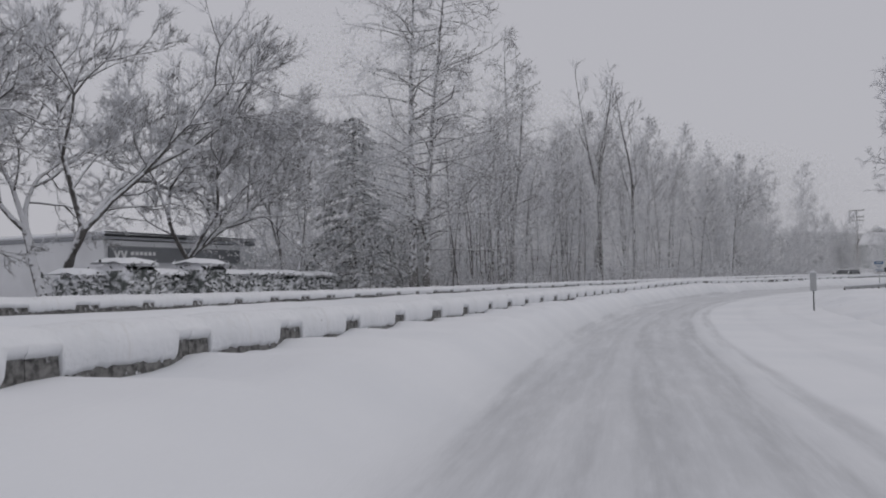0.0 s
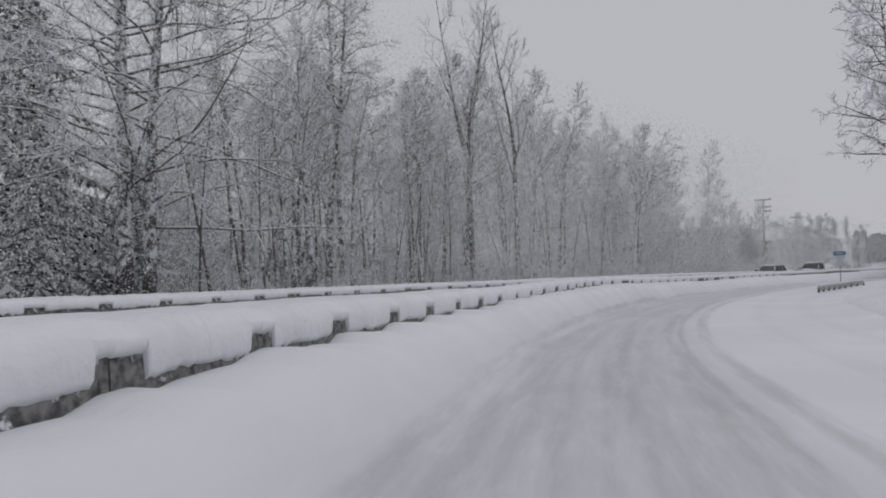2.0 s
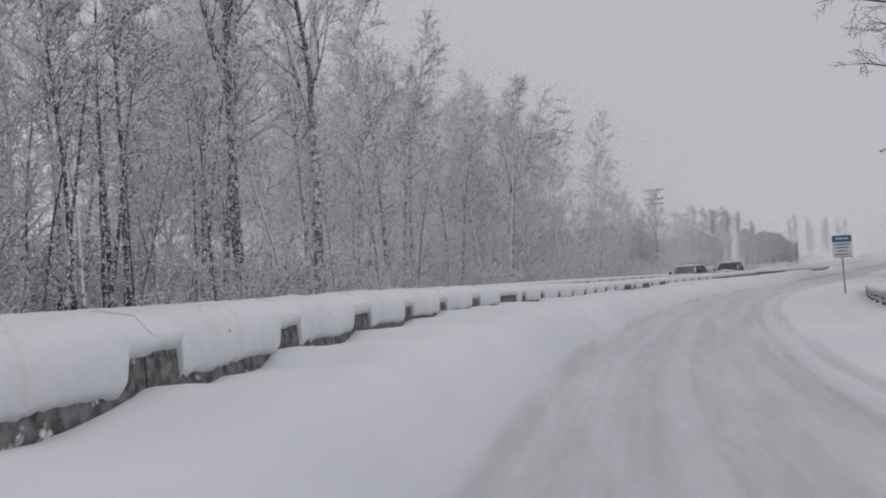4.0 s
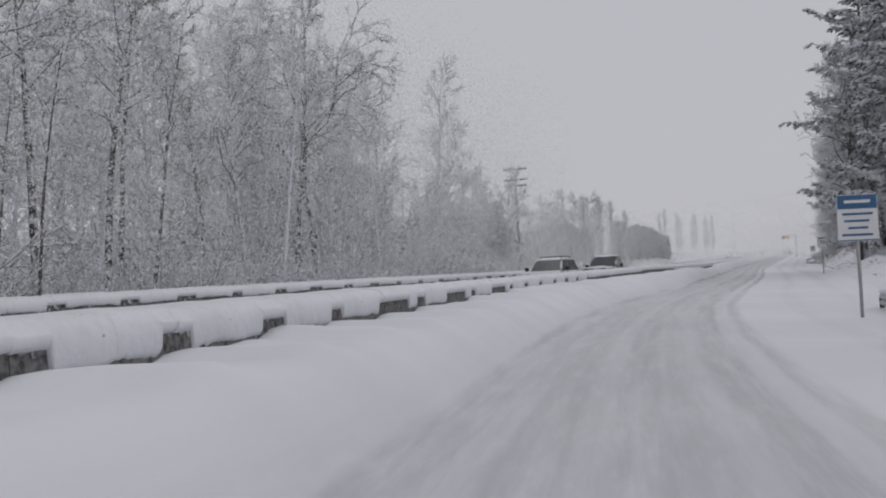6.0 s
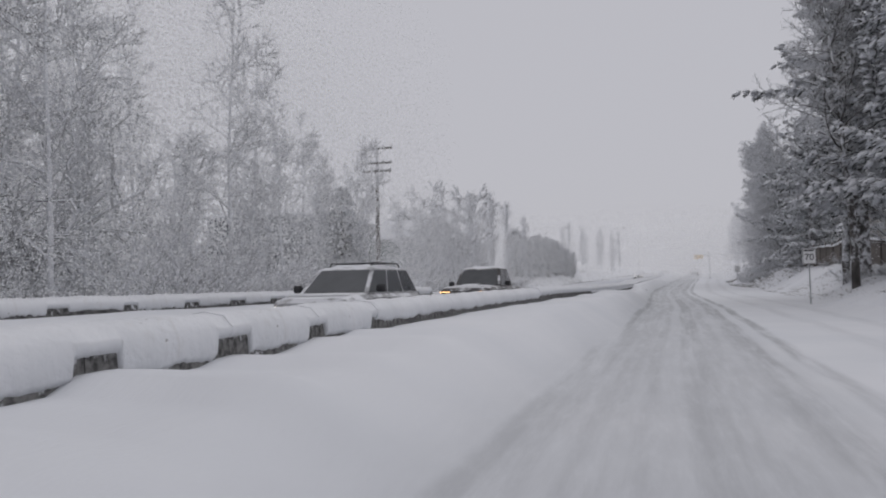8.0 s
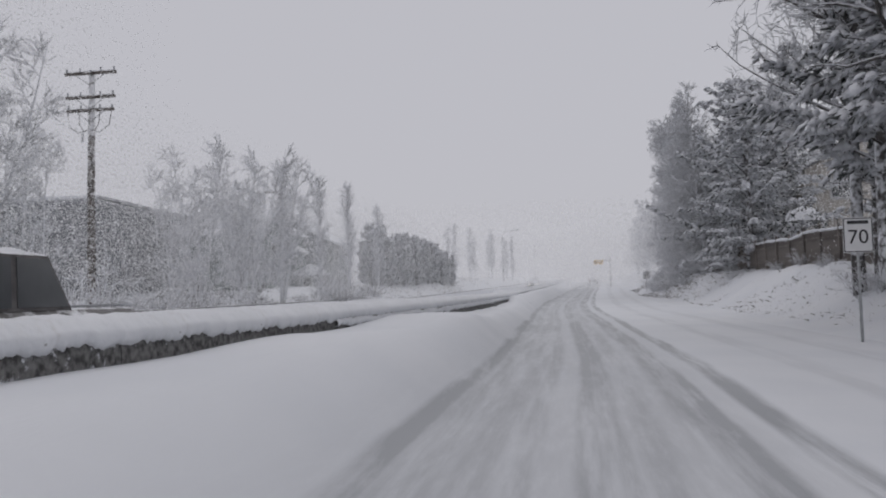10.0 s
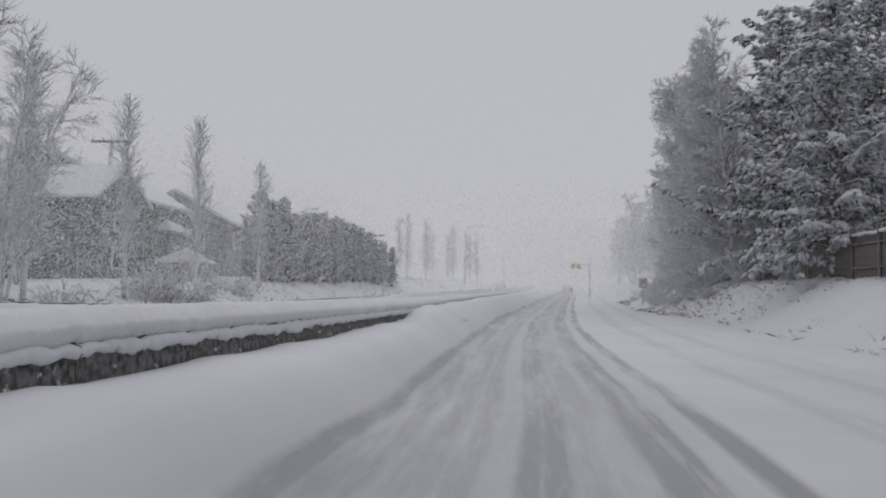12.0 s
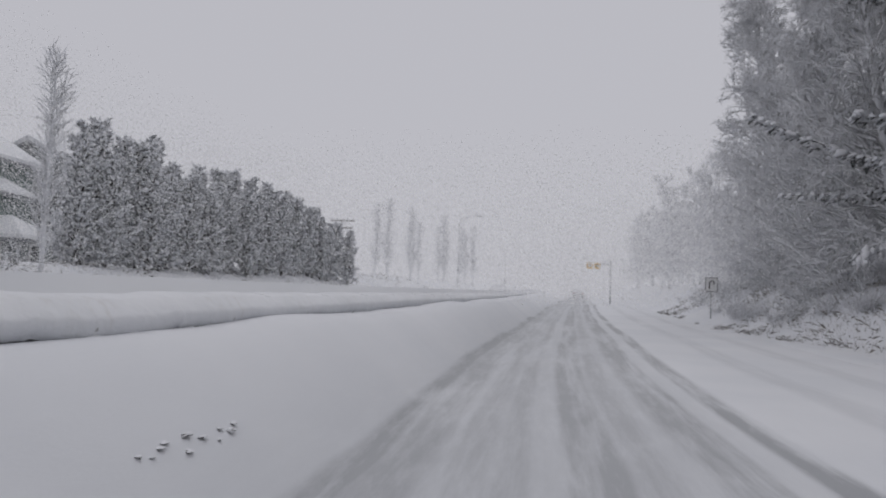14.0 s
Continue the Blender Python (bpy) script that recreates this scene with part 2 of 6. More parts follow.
def mat_road():
    """Snow-covered carriageway: packed, greyer wheel tracks along it, kept in metres along and across."""
    k = Nodes("road_snow")
    uv = k.n("UVMap")
    uv.uv_map = "along"
    sep = k.n("SeparateXYZ")
    k.link(uv.outputs["UV"], sep.inputs[0])
    s, d = sep.outputs["X"], sep.outputs["Y"]
    wob = k.n("TexNoise")
    wob.noise_dimensions = "1D"
    k.link(s, wob.inputs["W"])
    wob.inputs["Scale"].default_value = 0.06
    d = k.math("ADD", d, k.math("MULTIPLY", k.math("SUBTRACT", wob.outputs["Fac"], 0.5), 0.35))
    long = k.noise(1.0, vec=uv.outputs["UV"], detail=6, rough=0.62, stretch=(0.16, 2.6, 1))
    fine = k.noise(1.0, vec=uv.outputs["UV"], detail=8, rough=0.72, stretch=(0.9, 5.0, 1))
    total = None
    for at, half, amount in TRACKS:
        band = k.ramp(k.math("ABSOLUTE", k.math("SUBTRACT", d, at)), half * 0.25, half, amount, 0.0)
        total = band if total is None else k.math("MAXIMUM", total, band)
    straight = k.ramp(s, 95.0, 125.0, 0.38, 1.0)   # the bend holds looser snow, the straight is worn in clear lines
    lane = k.ramp(k.math("ABSOLUTE", k.math("SUBTRACT", d, 0.0)), 1.0, 2.2, 0.5, 0.0)
    wear = k.math("ADD", k.math("MULTIPLY", k.math("MULTIPLY", total, straight), k.ramp(long, 0.32, 0.6, 0.1, 1.15)), k.math("MULTIPLY", lane, k.ramp(long, 0.25, 0.7, 0.65, 1.0)))
    wear = k.math("MULTIPLY", wear, k.ramp(fine, 0.2, 0.62, 0.55, 1.1), clamp=True)
    base = k.mix(k.ramp(k.noise(0.3), 0.3, 0.7), SNOW, (0.68, 0.695, 0.725))
    c = k.mix(wear, base, (0.36, 0.37, 0.39))
    h = k.math("SUBTRACT", k.math("MULTIPLY", fine, 0.8), k.math("MULTIPLY", wear, 0.5))
    return k.done(c, k.ramp(wear, 0, 1, 0.75, 0.55), bump=h, strength=0.5, dist=0.03, spec=0.3)


# wheel tracks: metres left of the lane's middle, half width, strength
TRACKS = [(1.45, 0.14, 0.75), (1.2, 0.4, 0.4), (0.75, 0.3, 0.3), (0.42, 0.18, 0.35), (-0.08, 0.16, 0.5), (-0.28, 0.2, 0.5), (-0.6, 0.25, 0.25), (-1.15, 0.3, 0.5), (-1.35, 0.14, 0.75), (-1.88, 0.22, 0.95),
          (-3.5, 0.4, 0.22), (-5.0, 0.4, 0.2), (6.2, 0.5, 0.3), (7.8, 0.5, 0.3), (9.6, 0.5, 0.25)]
M_ROAD = mat_road()

# ---- the road's axis and the lie of the land ----
AXIS = [(28, -31, 0.2), (16.43, -16.2, 0.1), (10.15, -8.41, 0.08), (3.88, -0.62, 0.07), (-2.35, 7.2, -0.05), (-8.44, 15.13, -0.18),
        (-14.16, 23.32, -0.27), (-19.32, 31.88, -0.32), (-23.6, 40.8, -0.33), (-27.0, 50.28, -0.32), (-29.5, 59.98, -0.31),
        (-31.4, 69.76, -0.29), (-32.6, 79.65, -0.25), (-33.0, 89.63, -0.23), (-33.1, 99.63, -0.22), (-33.15, 109.6, -0.21),
        (-33.6, 129.6, -0.17), (-34.35, 145, -0.13), (-34.6, 156, 0.0), (-34.2, 185, 0.4), (-32.6, 250, 1.7), (-30.5, 340, 3.2), (-26, 520, 4.2), (-18, 760, 4.5)]


def _dense():
    p = np.array(AXIS, float)
    c = np.r_[0, np.cumsum(np.hypot(*np.diff(p[:, :2], axis=0).T))]
    c -= c[3]
    s = np.arange(c[0], c[-1], 1.0)
    q = np.stack([np.interp(s, c, p[:, i]) for i in range(3)], 1)
    w = np.hanning(25)
    w /= w.sum()
    e = np.pad(q, ((12, 12), (0, 0)), mode="reflect", reflect_type="odd")
    q = np.stack([np.convolve(e[:, i], w, "valid") for i in range(3)], 1)
    t = np.gradient(q[:, :2], axis=0)
    t /= np.linalg.norm(t, axis=1)[:, None]
    return s, q, t, np.stack([-t[:, 1], t[:, 0]], 1)


LS, LC, LT, LN = _dense()


PITCH = 1.95   # length of one barrier unit
JOINTS = np.interp(np.arange(-9, 132), [-9, 0, 10, 17, 23, 28, 37, 42, 48, 51, 79, 131], [-11.0, 6.76, 26.35, 40.92, 52.66, 62.13, 78.6, 88.1, 98.9, 104.5, 156.3, 262.0])


def bank_level(s):
    """Height of the ploughed snow against the median barrier."""
    return np.interp(s, [0, 6, 11, 16, 21, 26, 32, 44, 48, 52, 56, 62, 68, 75, 90, 99, 112, 119, 125, 128, 130.5, 132, 136, 143, 148, 151, 153.0, 154.0, 156],
                     [0.64, 0.66, 0.66, 0.68, 0.71, 0.74, 0.745, 0.75, 0.815, 0.865, 0.895, 0.885, 0.80, 0.72, 0.69, 0.715, 0.75, 0.81, 0.80, 0.86, 0.84, 0.66, 0.63, 0.615, 0.64, 0.665, 0.70, 0.88, 0.94])


def near_d(s):
    """Where the median barrier stands."""
    return np.interp(s, [-10, 4, 12, 20, 28, 44, 52, 60, 70, 92, 112, 126, 134, 144, 155, 175, 265], [4.94, 4.53, 4.11, 3.6, 3.1, 3.11, 3.22, 3.8, 3.8, 4.2, 4.3, 3.9, 3.5, 3.3, 3.08, 3.08, 4.6])


def to_joint(s):
    """Distance to the nearest joint between median barrier units."""
    s = np.asarray(s, float)
    i = np.clip(np.searchsorted(JOINTS, s), 1, len(JOINTS) - 1)
    return np.minimum(np.abs(s - JOINTS[i - 1]), np.abs(JOINTS[i] - s))


def cross(s, d):
    """Height of the snow over the road's axis, at s metres along and d to the left."""
    s, d = np.asarray(s, float), np.asarray(d, float)
    z = 0.03 * vnoise(s * 0.35, d * 0.8, 1) + 0.015 * vnoise(s * 1.3, d * 1.9, 2)
    joint, nd = to_joint(s), near_d(s)
    drift = bank_level(s) + (0.035 - 0.075 * step(0.22, 0.36, joint)) * (1 - step(96, 101, s)) + 0.03 * vnoise(s * 0.5, s * 0, 3) + 0.03 * vnoise(s * 2.3, s * 0, 4) * (1 - step(100, 104, s) * (1 - step(130, 133, s) * (1 - step(153, 156, s))))
    z = z + drift * step(np.maximum(nd - 3.0, 1.15), nd - np.clip(nd - 2.3, 0.8, 1.5) * (1 - 0.5 * step(148, 158, s)), d) * (1 - step(nd - 0.3, nd + 1.0, d)) * (1 - step(255, 264, s))
    z = z + 0.86 * step(8.9, 11.5, d) * (1 - step(12.3, 13.4, d)) * (1 - step(118, 135, s))
    behind = np.clip(d - near_d(s), 0, 4)
    z = np.maximum(z, (bank_level(s) + 0.33) * step(-0.05, 0.12, d - near_d(s)) * (1 - step(0.35, 2.5, behind)) * (1 - step(255, 262, s)))
    z = z - 0.3 * step(4.5, 8, d) * (1 - step(12.6, 14.5, d)) * step(146, 163, s)
    far = 0.25 * vnoise(s * 0.08, d * 0.08, 5) + 0.08 * vnoise(s * 0.5, d * 0.5, 6)
    left = step(11.9, 15, d)
    z = z + left * (0.25 + far) + step(13.0, 18.0, d) * step(150, 185, s) * 1.35 + step(13, 17, d) * 0.3
    hi = step(120, 152, s)
    near = 1.7 * step(168, 195, s)
    a, b = -5.2 - 2.8 * hi + near, -8.5 - 4.0 * hi + near
    t = np.clip((d - a) / (b - a), 0, 1)
    up = 0.5 * (1 - step(56, 72, s)) + 0.35 * step(60, 100, s) + 0.75 * step(105, 122, s) + 1.0 * step(135, 155, s)
    z = z + (t * t * (3 - 2 * t)) * up + step(0.05, 0.9, t) * (far * 0.4 + 0.14 * vnoise(s * 0.9, d * 0.9, 7) + 0.07 * vnoise(s * 2.3, d * 2.3, 8))
    return z


def P(s, d, z=0.0):
    i = int(np.clip(round(s - LS[0]), 0, len(LS) - 1))
    p = LC[i, :2] + LT[i] * (s - LS[i]) + LN[i] * d
    return Vector((p[0], p[1], LC[i, 2] + float(cross(s, d)) + z))


def SD(x, y):
    i = int(np.argmin((LC[:, 0] - x) ** 2 + (LC[:, 1] - y) ** 2))
    q = np.array((x, y)) - LC[i, :2]
    return float(LS[i] + q @ LT[i]), float(q @ LN[i])


def heading(s):
    """Turn about z that lays a thing's x axis along the road."""
    i = int(np.clip(round(s - LS[0]), 0, len(LS) - 1))
    return math.atan2(LT[i, 1], LT[i, 0])


def at(s, d, z=0.0, turn=0.0):
    return Matrix.Translation(P(s, d, z)) @ Matrix.Rotation(heading(s) + turn, 4, "Z")


def sheet(rows, cols, lift):
    i = np.clip(np.round(rows - LS[0]).astype(int), 0, len(LS) - 1)
    base = LC[i, :2] + LT[i] * (rows - LS[i])[:, None]
    xy = base[:, None, :] + LN[i][:, None, :] * cols[None, :, None]
    ss, dd = np.meshgrid(rows, cols, indexing="ij")
    z = np.interp(rows, LS, LC[:, 2])[:, None] + cross(ss, dd) + lift(ss, dd)
    v = np.concatenate([xy, z[..., None]], 2).reshape(-1, 3)
    n, m = len(rows), len(cols)
    k = np.arange(n * m).reshape(n, m)
    f = np.stack([k[:-1, :-1], k[1:, :-1], k[1:, 1:], k[:-1, 1:]], -1)[:, ::-1].reshape(-1, 4)[:, ::-1]
    return v, f, ss.ravel(), dd.ravel(), k


def build_road():
    rows = np.r_[np.arange(-28, 160, 0.28), np.arange(160, 200, 0.7), np.arange(200, 700, 4.0)]
    cols = np.r_[np.arange(-6.6, -5, 0.4), np.arange(-5, 5.2, 0.15), np.arange(5.2, 11.8, 0.4), 12.1]

    def lift(s, d):
        z = np.zeros_like(s)
        for c, half, amount in TRACKS:
            z -= 0.022 * amount * np.exp(-((d - c) / (half * 0.7)) ** 2) * (0.7 + 0.5 * vnoise(s * 0.6, d * 4, 11))
        edge = np.minimum(d + 6.6, 12.1 - d)
        return z - 0.10 * (1 - step(0, 0.45, edge))
    v, f, ss, dd, _ = sheet(rows, cols, lift)
    me = bpy.data.meshes.new("road")
    me.from_pydata(v.tolist(), [], f.tolist())
    uv = me.uv_layers.new(name="along")
    li = np.zeros(len(me.loops), int)
    me.loops.foreach_get("vertex_index", li)
    uv.data.foreach_set("uv", np.stack([ss[li], dd[li]], 1).ravel())
    me.materials.append(M_ROAD)
    me.polygons.foreach_set("use_smooth", [True] * len(me.polygons))
    return piece_of_setting("road", flip_up(me), "snow-covered carriageway with packed grey wheel tracks", "road")


def flip_up(me):
    nz = np.zeros(len(me.polygons) * 3)
    me.polygons.foreach_get("normal", nz)
    if nz.reshape(-1, 3)[:, 2].mean() < 0:
        me.flip_normals()
    return me


def build_ground():
    rows = np.r_[np.arange(-30, 260, 1.2), np.arange(260, 705, 9.0)]
    cols = np.r_[-60, -50, np.arange(-40, -20, 3.0), np.arange(-20, -6, 0.45), np.arange(-6, 11, 1.6), np.arange(11, 22, 0.6),
                 np.arange(22, 60, 3.0), 80, 110, 150]

    def lift(s, d):
        return -0.3 * step(-6.5, -5.6, d) * (1 - step(11.2, 12.0, d)) - 1.5 * step(-4.5, -3.0, d) * (1 - step(8.5, 9.6, d))
    v, f, ss, dd, k = sheet(rows, cols, lift)
    v, f = v.tolist(), f.tolist()
    ring = list(k[0, :]) + list(k[1:, -1]) + list(k[-1, -2::-1]) + list(k[-2:0:-1, 0])
    mid = np.array([-40.0, 150.0])
    out = []
    for i in ring:
        q = np.array(v[i][:2]) - mid
        q = mid + q / np.linalg.norm(q) * 3500
        out.append(len(v))
        v.append([q[0], q[1], 3.0])
    n = len(ring)
    f += [[int(ring[i]), int(ring[(i + 1) % n]), out[(i + 1) % n], out[i]] for i in range(n)]
    me = bpy.data.meshes.new("ground")
    me.from_pydata(v, [], f)
    me.materials.append(M_BANK)
    me.polygons.foreach_set("use_smooth", [True] * len(me.polygons))
    return piece_of_setting("ground", flip_out(me), "deep fresh snow over verges and banks with grass showing through", "ground")


build_road()
_g = build_ground()
flip_up(_g.data)

# ---- concrete barriers under snow ----


def barrier_body():
    """One precast unit: wide foot, sloped toe, upright stem, notched ends."""
    m = Mesh()
    prof = [(-0.31, 0), (0.31, 0), (0.31, 0.15), (0.275, 0.45), (0.25, 1.0), (-0.25, 1.0), (-0.275, 0.45), (-0.31, 0.15)]
    xs = [0.006, 0.10, 0.12, PITCH - 0.12, PITCH - 0.10, PITCH - 0.006]
    pull = [0.95, 0.95, 1, 1, 0.95, 0.95]
    n = len(prof)
    vs = [(x, y * p, z) for x, p in zip(xs, pull) for y, z in prof]
    fs = [(i * n + j, i * n + (j + 1) % n, (i + 1) * n + (j + 1) % n, (i + 1) * n + j) for i in range(len(xs) - 1) for j in range(n)]
    fs += [tuple(range(n))[::-1], tuple((len(xs) - 1) * n + j for j in range(n))]
    m.add(vs, fs)
    return flip_out(m.data("body", M_CONC))


def barrier_snow(seed, low, high, gap, crest=1.13, tear=1.0, mat=None, long_end=0.0):
    """Snow plastered over a unit: a rounded cap that hangs down the sides, lowest in the middle, short over the bare ends."""
    rng = np.random.RandomState(seed)
    ja, jb = gap * rng.uniform(0.75, 1.25) + long_end, gap * rng.uniform(0.75, 1.25)
    x = np.unique(np.r_[-0.02, np.linspace(0.0, PITCH, 52), PITCH + 0.02, ja - 0.012, ja + 0.012, PITCH - jb - 0.012, PITCH - jb + 0.012])
    n = len(x)
    rag = np.interp(x, np.linspace(0, PITCH, 47), rng.uniform(-1, 1, 47)) * np.interp(x, np.linspace(0, PITCH, 9), rng.uniform(0.15, 1.3, 9))
    slow = np.interp(x, np.linspace(0, PITCH, 8), rng.uniform(-1, 1, 8))
    slow[:2] = slow[-2:] = rag[:2] = rag[-2:] = 0
    rows = []
    for i in range(n):
        hang = 1.0 if ja < x[i] < PITCH - jb else 0.0
        z0 = high * (1 - hang) + low * hang + rag[i] * 0.018 * tear * (0.5 + hang) + slow[i] * 0.03 * hang
        top = crest + slow[i] * 0.014 + 0.006 * rag[i]
        w = (0.295 if low > 0.3 else 0.36) + 0.012 * slow[i]
        ring = []
        for sg in (1, -1):
            side = [(sg * (w - 0.075), z0 + 0.005), (sg * (w - 0.03), z0), (sg * w, z0 + 0.05), (sg * (w + 0.01), (z0 + top) / 2 - 0.02),
                    (sg * (w - 0.015), top - 0.12), (sg * (w - 0.09), top - 0.035)]
            ring += side if sg > 0 else side[::-1]
            if sg > 0:
                ring.append((0.0, top))
        rows.append([(x[i], y, z) for y, z in ring])
    k = len(rows[0])
    m = Mesh()
    m.add([p for r in rows for p in r], [(i * k + j, i * k + j + 1, (i + 1) * k + j + 1, (i + 1) * k + j) for i in range(n - 1) for j in range(k - 1)])
    m.add(rows[0], [tuple(range(k))[::-1]])
    m.add(rows[-1], [tuple(range(k))])
    me = m.data("snow_cover", mat or M_CRUST, smooth=True)
    return flip_out(me)


def snow_skirt(seed, low, high):
    """Snow pressed against the road face below the cap, torn along its foot, with a crack left under the cap."""
    rng = np.random.RandomState(seed)
    x = np.linspace(0, PITCH, 44)
    rag = np.interp(x, np.linspace(0, PITCH, 40), rng.uniform(-1, 1, 40)) * 0.022 + np.interp(x, np.linspace(0, PITCH, 9), np.r_[0, rng.uniform(-1, 1, 7), 0]) * 0.03
    crack = np.interp(x, np.linspace(0, PITCH, 14), rng.uniform(-0.018, 0.03, 14))
    m = Mesh()
    k = 5
    for i in range(len(x)):
        z0, z1 = low + rag[i], high + crack[i]
        m.v += [(x[i], -0.235, z0 + 0.01), (x[i], -0.285, z0), (x[i], -0.300, z0 + 0.03), (x[i], -0.292, z1 - 0.02), (x[i], -0.235, z1)]
    m.f = [(i * k + j, i * k + j + 1, (i + 1) * k + j + 1, (i + 1) * k + j) for i in range(len(x) - 1) for j in range(k - 1)]
    return flip_out(m.data("snow_skirt", M_CRUST, smooth=True))


BODY = barrier_body()
NEAR_SNOW = [barrier_snow(10 + i, lo, 0.90, gp) for i, (lo, gp) in enumerate(((0.74, 0.27), (0.73, 0.24), (0.75, 0.28), (0.735, 0.30), (0.755, 0.22), (0.745, 0.26)))]
HALF_SNOW = barrier_snow(29, 0.74, 0.90, 0.27, long_end=0.95)
BARE_SNOW = [barrier_snow(31 + i, 0.835, 0.86, 0.12) for i in range(3)]
THIN_SNOW = barrier_snow(35, 0.885, 0.885, 0.06, 1.15, 1.0)
LATE_SNOW = [barrier_snow(36 + i, 0.91, 0.91, 0.03, 1.165, 0.35) for i in range(3)]
SKIRTS = [snow_skirt(80 + i, lo, 0.914) for i, lo in enumerate((0.80, 0.81, 0.79))]
REAR_SNOW = [barrier_snow(40 + i, lo, 1.0, gp, 1.22) for i, (lo, gp) in enumerate(((0.90, 0.24), (0.915, 0.32), (0.89, 0.2), (0.91, 0.4)))]
FULL_SNOW = [barrier_snow(60 + i, lo, lo, 0.06, 1.0, 1.0, M_SNOW) for i, lo in enumerate((-0.02, 0.05, -0.06))]



def unit(s, e, d, snow, label, group, settled=False, skirt=None):
    a, b = P(s, d(s)), P(e, d(e))
    for q, e in ((a, s), (b, e)):
        q.z = float(np.interp(e, LS, LC[:, 2])) + ((float(bank_level(e)) - 0.73) * (1 - float(step(112, 126, e))) if settled else -0.3 * float(step(146, 163, e)))
    flat = math.hypot(b.x - a.x, b.y - a.y)
    long = flat / PITCH
    fall = Matrix.Identity(4)
    fall[2][0] = (b.z - a.z) / flat   # follows the slope, ends upright
    t = thing("concrete_barrier", label, "barrier", Matrix.Translation(a) @ Matrix.Rotation(math.atan2(b.y - a.y, b.x - a.x), 4, "Z") @ fall @ Matrix.Diagonal((long, 1, 1, 1)), group)
    part("body", BODY, None, t)
    part("snow_cover", snow, None, t, "thick plastered snow with a ragged lower edge")
    if skirt:
        part("snow_skirt", skirt, None, t, "snow pressed on the face above a bare strip")
    return t


def rear_d(s):
    return float(np.interp(s, [-10, 40, 100, 140, 185, 260], [12.3, 12.2, 12.0, 11.4, 12.2, 12.0]))


_r = random.Random(4)
for _s, _e in zip(JOINTS, JOINTS[1:]):
    _cover, _skirt = NEAR_SNOW[_r.randrange(6)], None
    if any(abs(_s - v) < 0.9 for v in (63.6, 80.4, 84.2, 88.1)):
        _cover = HALF_SNOW
    if _s > 99.5:
        _cover = BARE_SNOW[_r.randrange(3)]
    if _s > 112:
        _cover = THIN_SNOW
    if _s > 124:
        _cover, _skirt = LATE_SNOW[_r.randrange(3)], SKIRTS[_r.randrange(3)]
    unit(_s, _e, near_d, _cover, "low concrete median barrier plastered with snow, dark bare ends" if _s < 99 else "low concrete median barrier capped with snow above a dark bare strip",
         "median barrier units", True, _skirt)
_s = -8.0
while _s < 330:
    unit(_s, _s + 2.1, rear_d, REAR_SNOW[_r.randrange(4)] if _s < 126 else FULL_SNOW[_r.randrange(3)],
         "concrete roadside barrier buried in snow" if _s > 126 else "concrete roadside barrier with a heavy snow cap", "roadside barrier units")
    _s += 2.1

# ---- trees ----
def wander(rng, p, d, length, n, r0, r1, bend, lift):
    """Points and radii of one limb that bends and lifts (or sags) along its length."""
    pts, rad = [p.copy()], [r0]
    d = d.normalized()
    for i in range(n):
        d = (d + Vector((rng.gauss(0, bend), rng.gauss(0, bend), rng.gauss(0, bend) + lift))).normalized()
        p = p + d * (length / n)
        pts.append(p.copy())
        rad.append(r0 + (r1 - r0) * (i + 1) / n)
    return pts, rad


def side_dir(rng, axis, angle):
    t = axis.normalized()
    a = t.cross(Vector((0.3, 0.2, 1)) if abs(t.z) < 0.9 else Vector((1, 0, 0))).normalized()
    b = t.cross(a)
    w = rng.uniform(0, 2 * math.pi)
    return t * math.cos(angle) + (a * math.cos(w) + b * math.sin(w)) * math.sin(angle)


def along(pts, f):
    x = f * (len(pts) - 1)
    i = min(int(x), len(pts) - 2)
    return pts[i].lerp(pts[i + 1], x - i), (pts[i + 1] - pts[i])


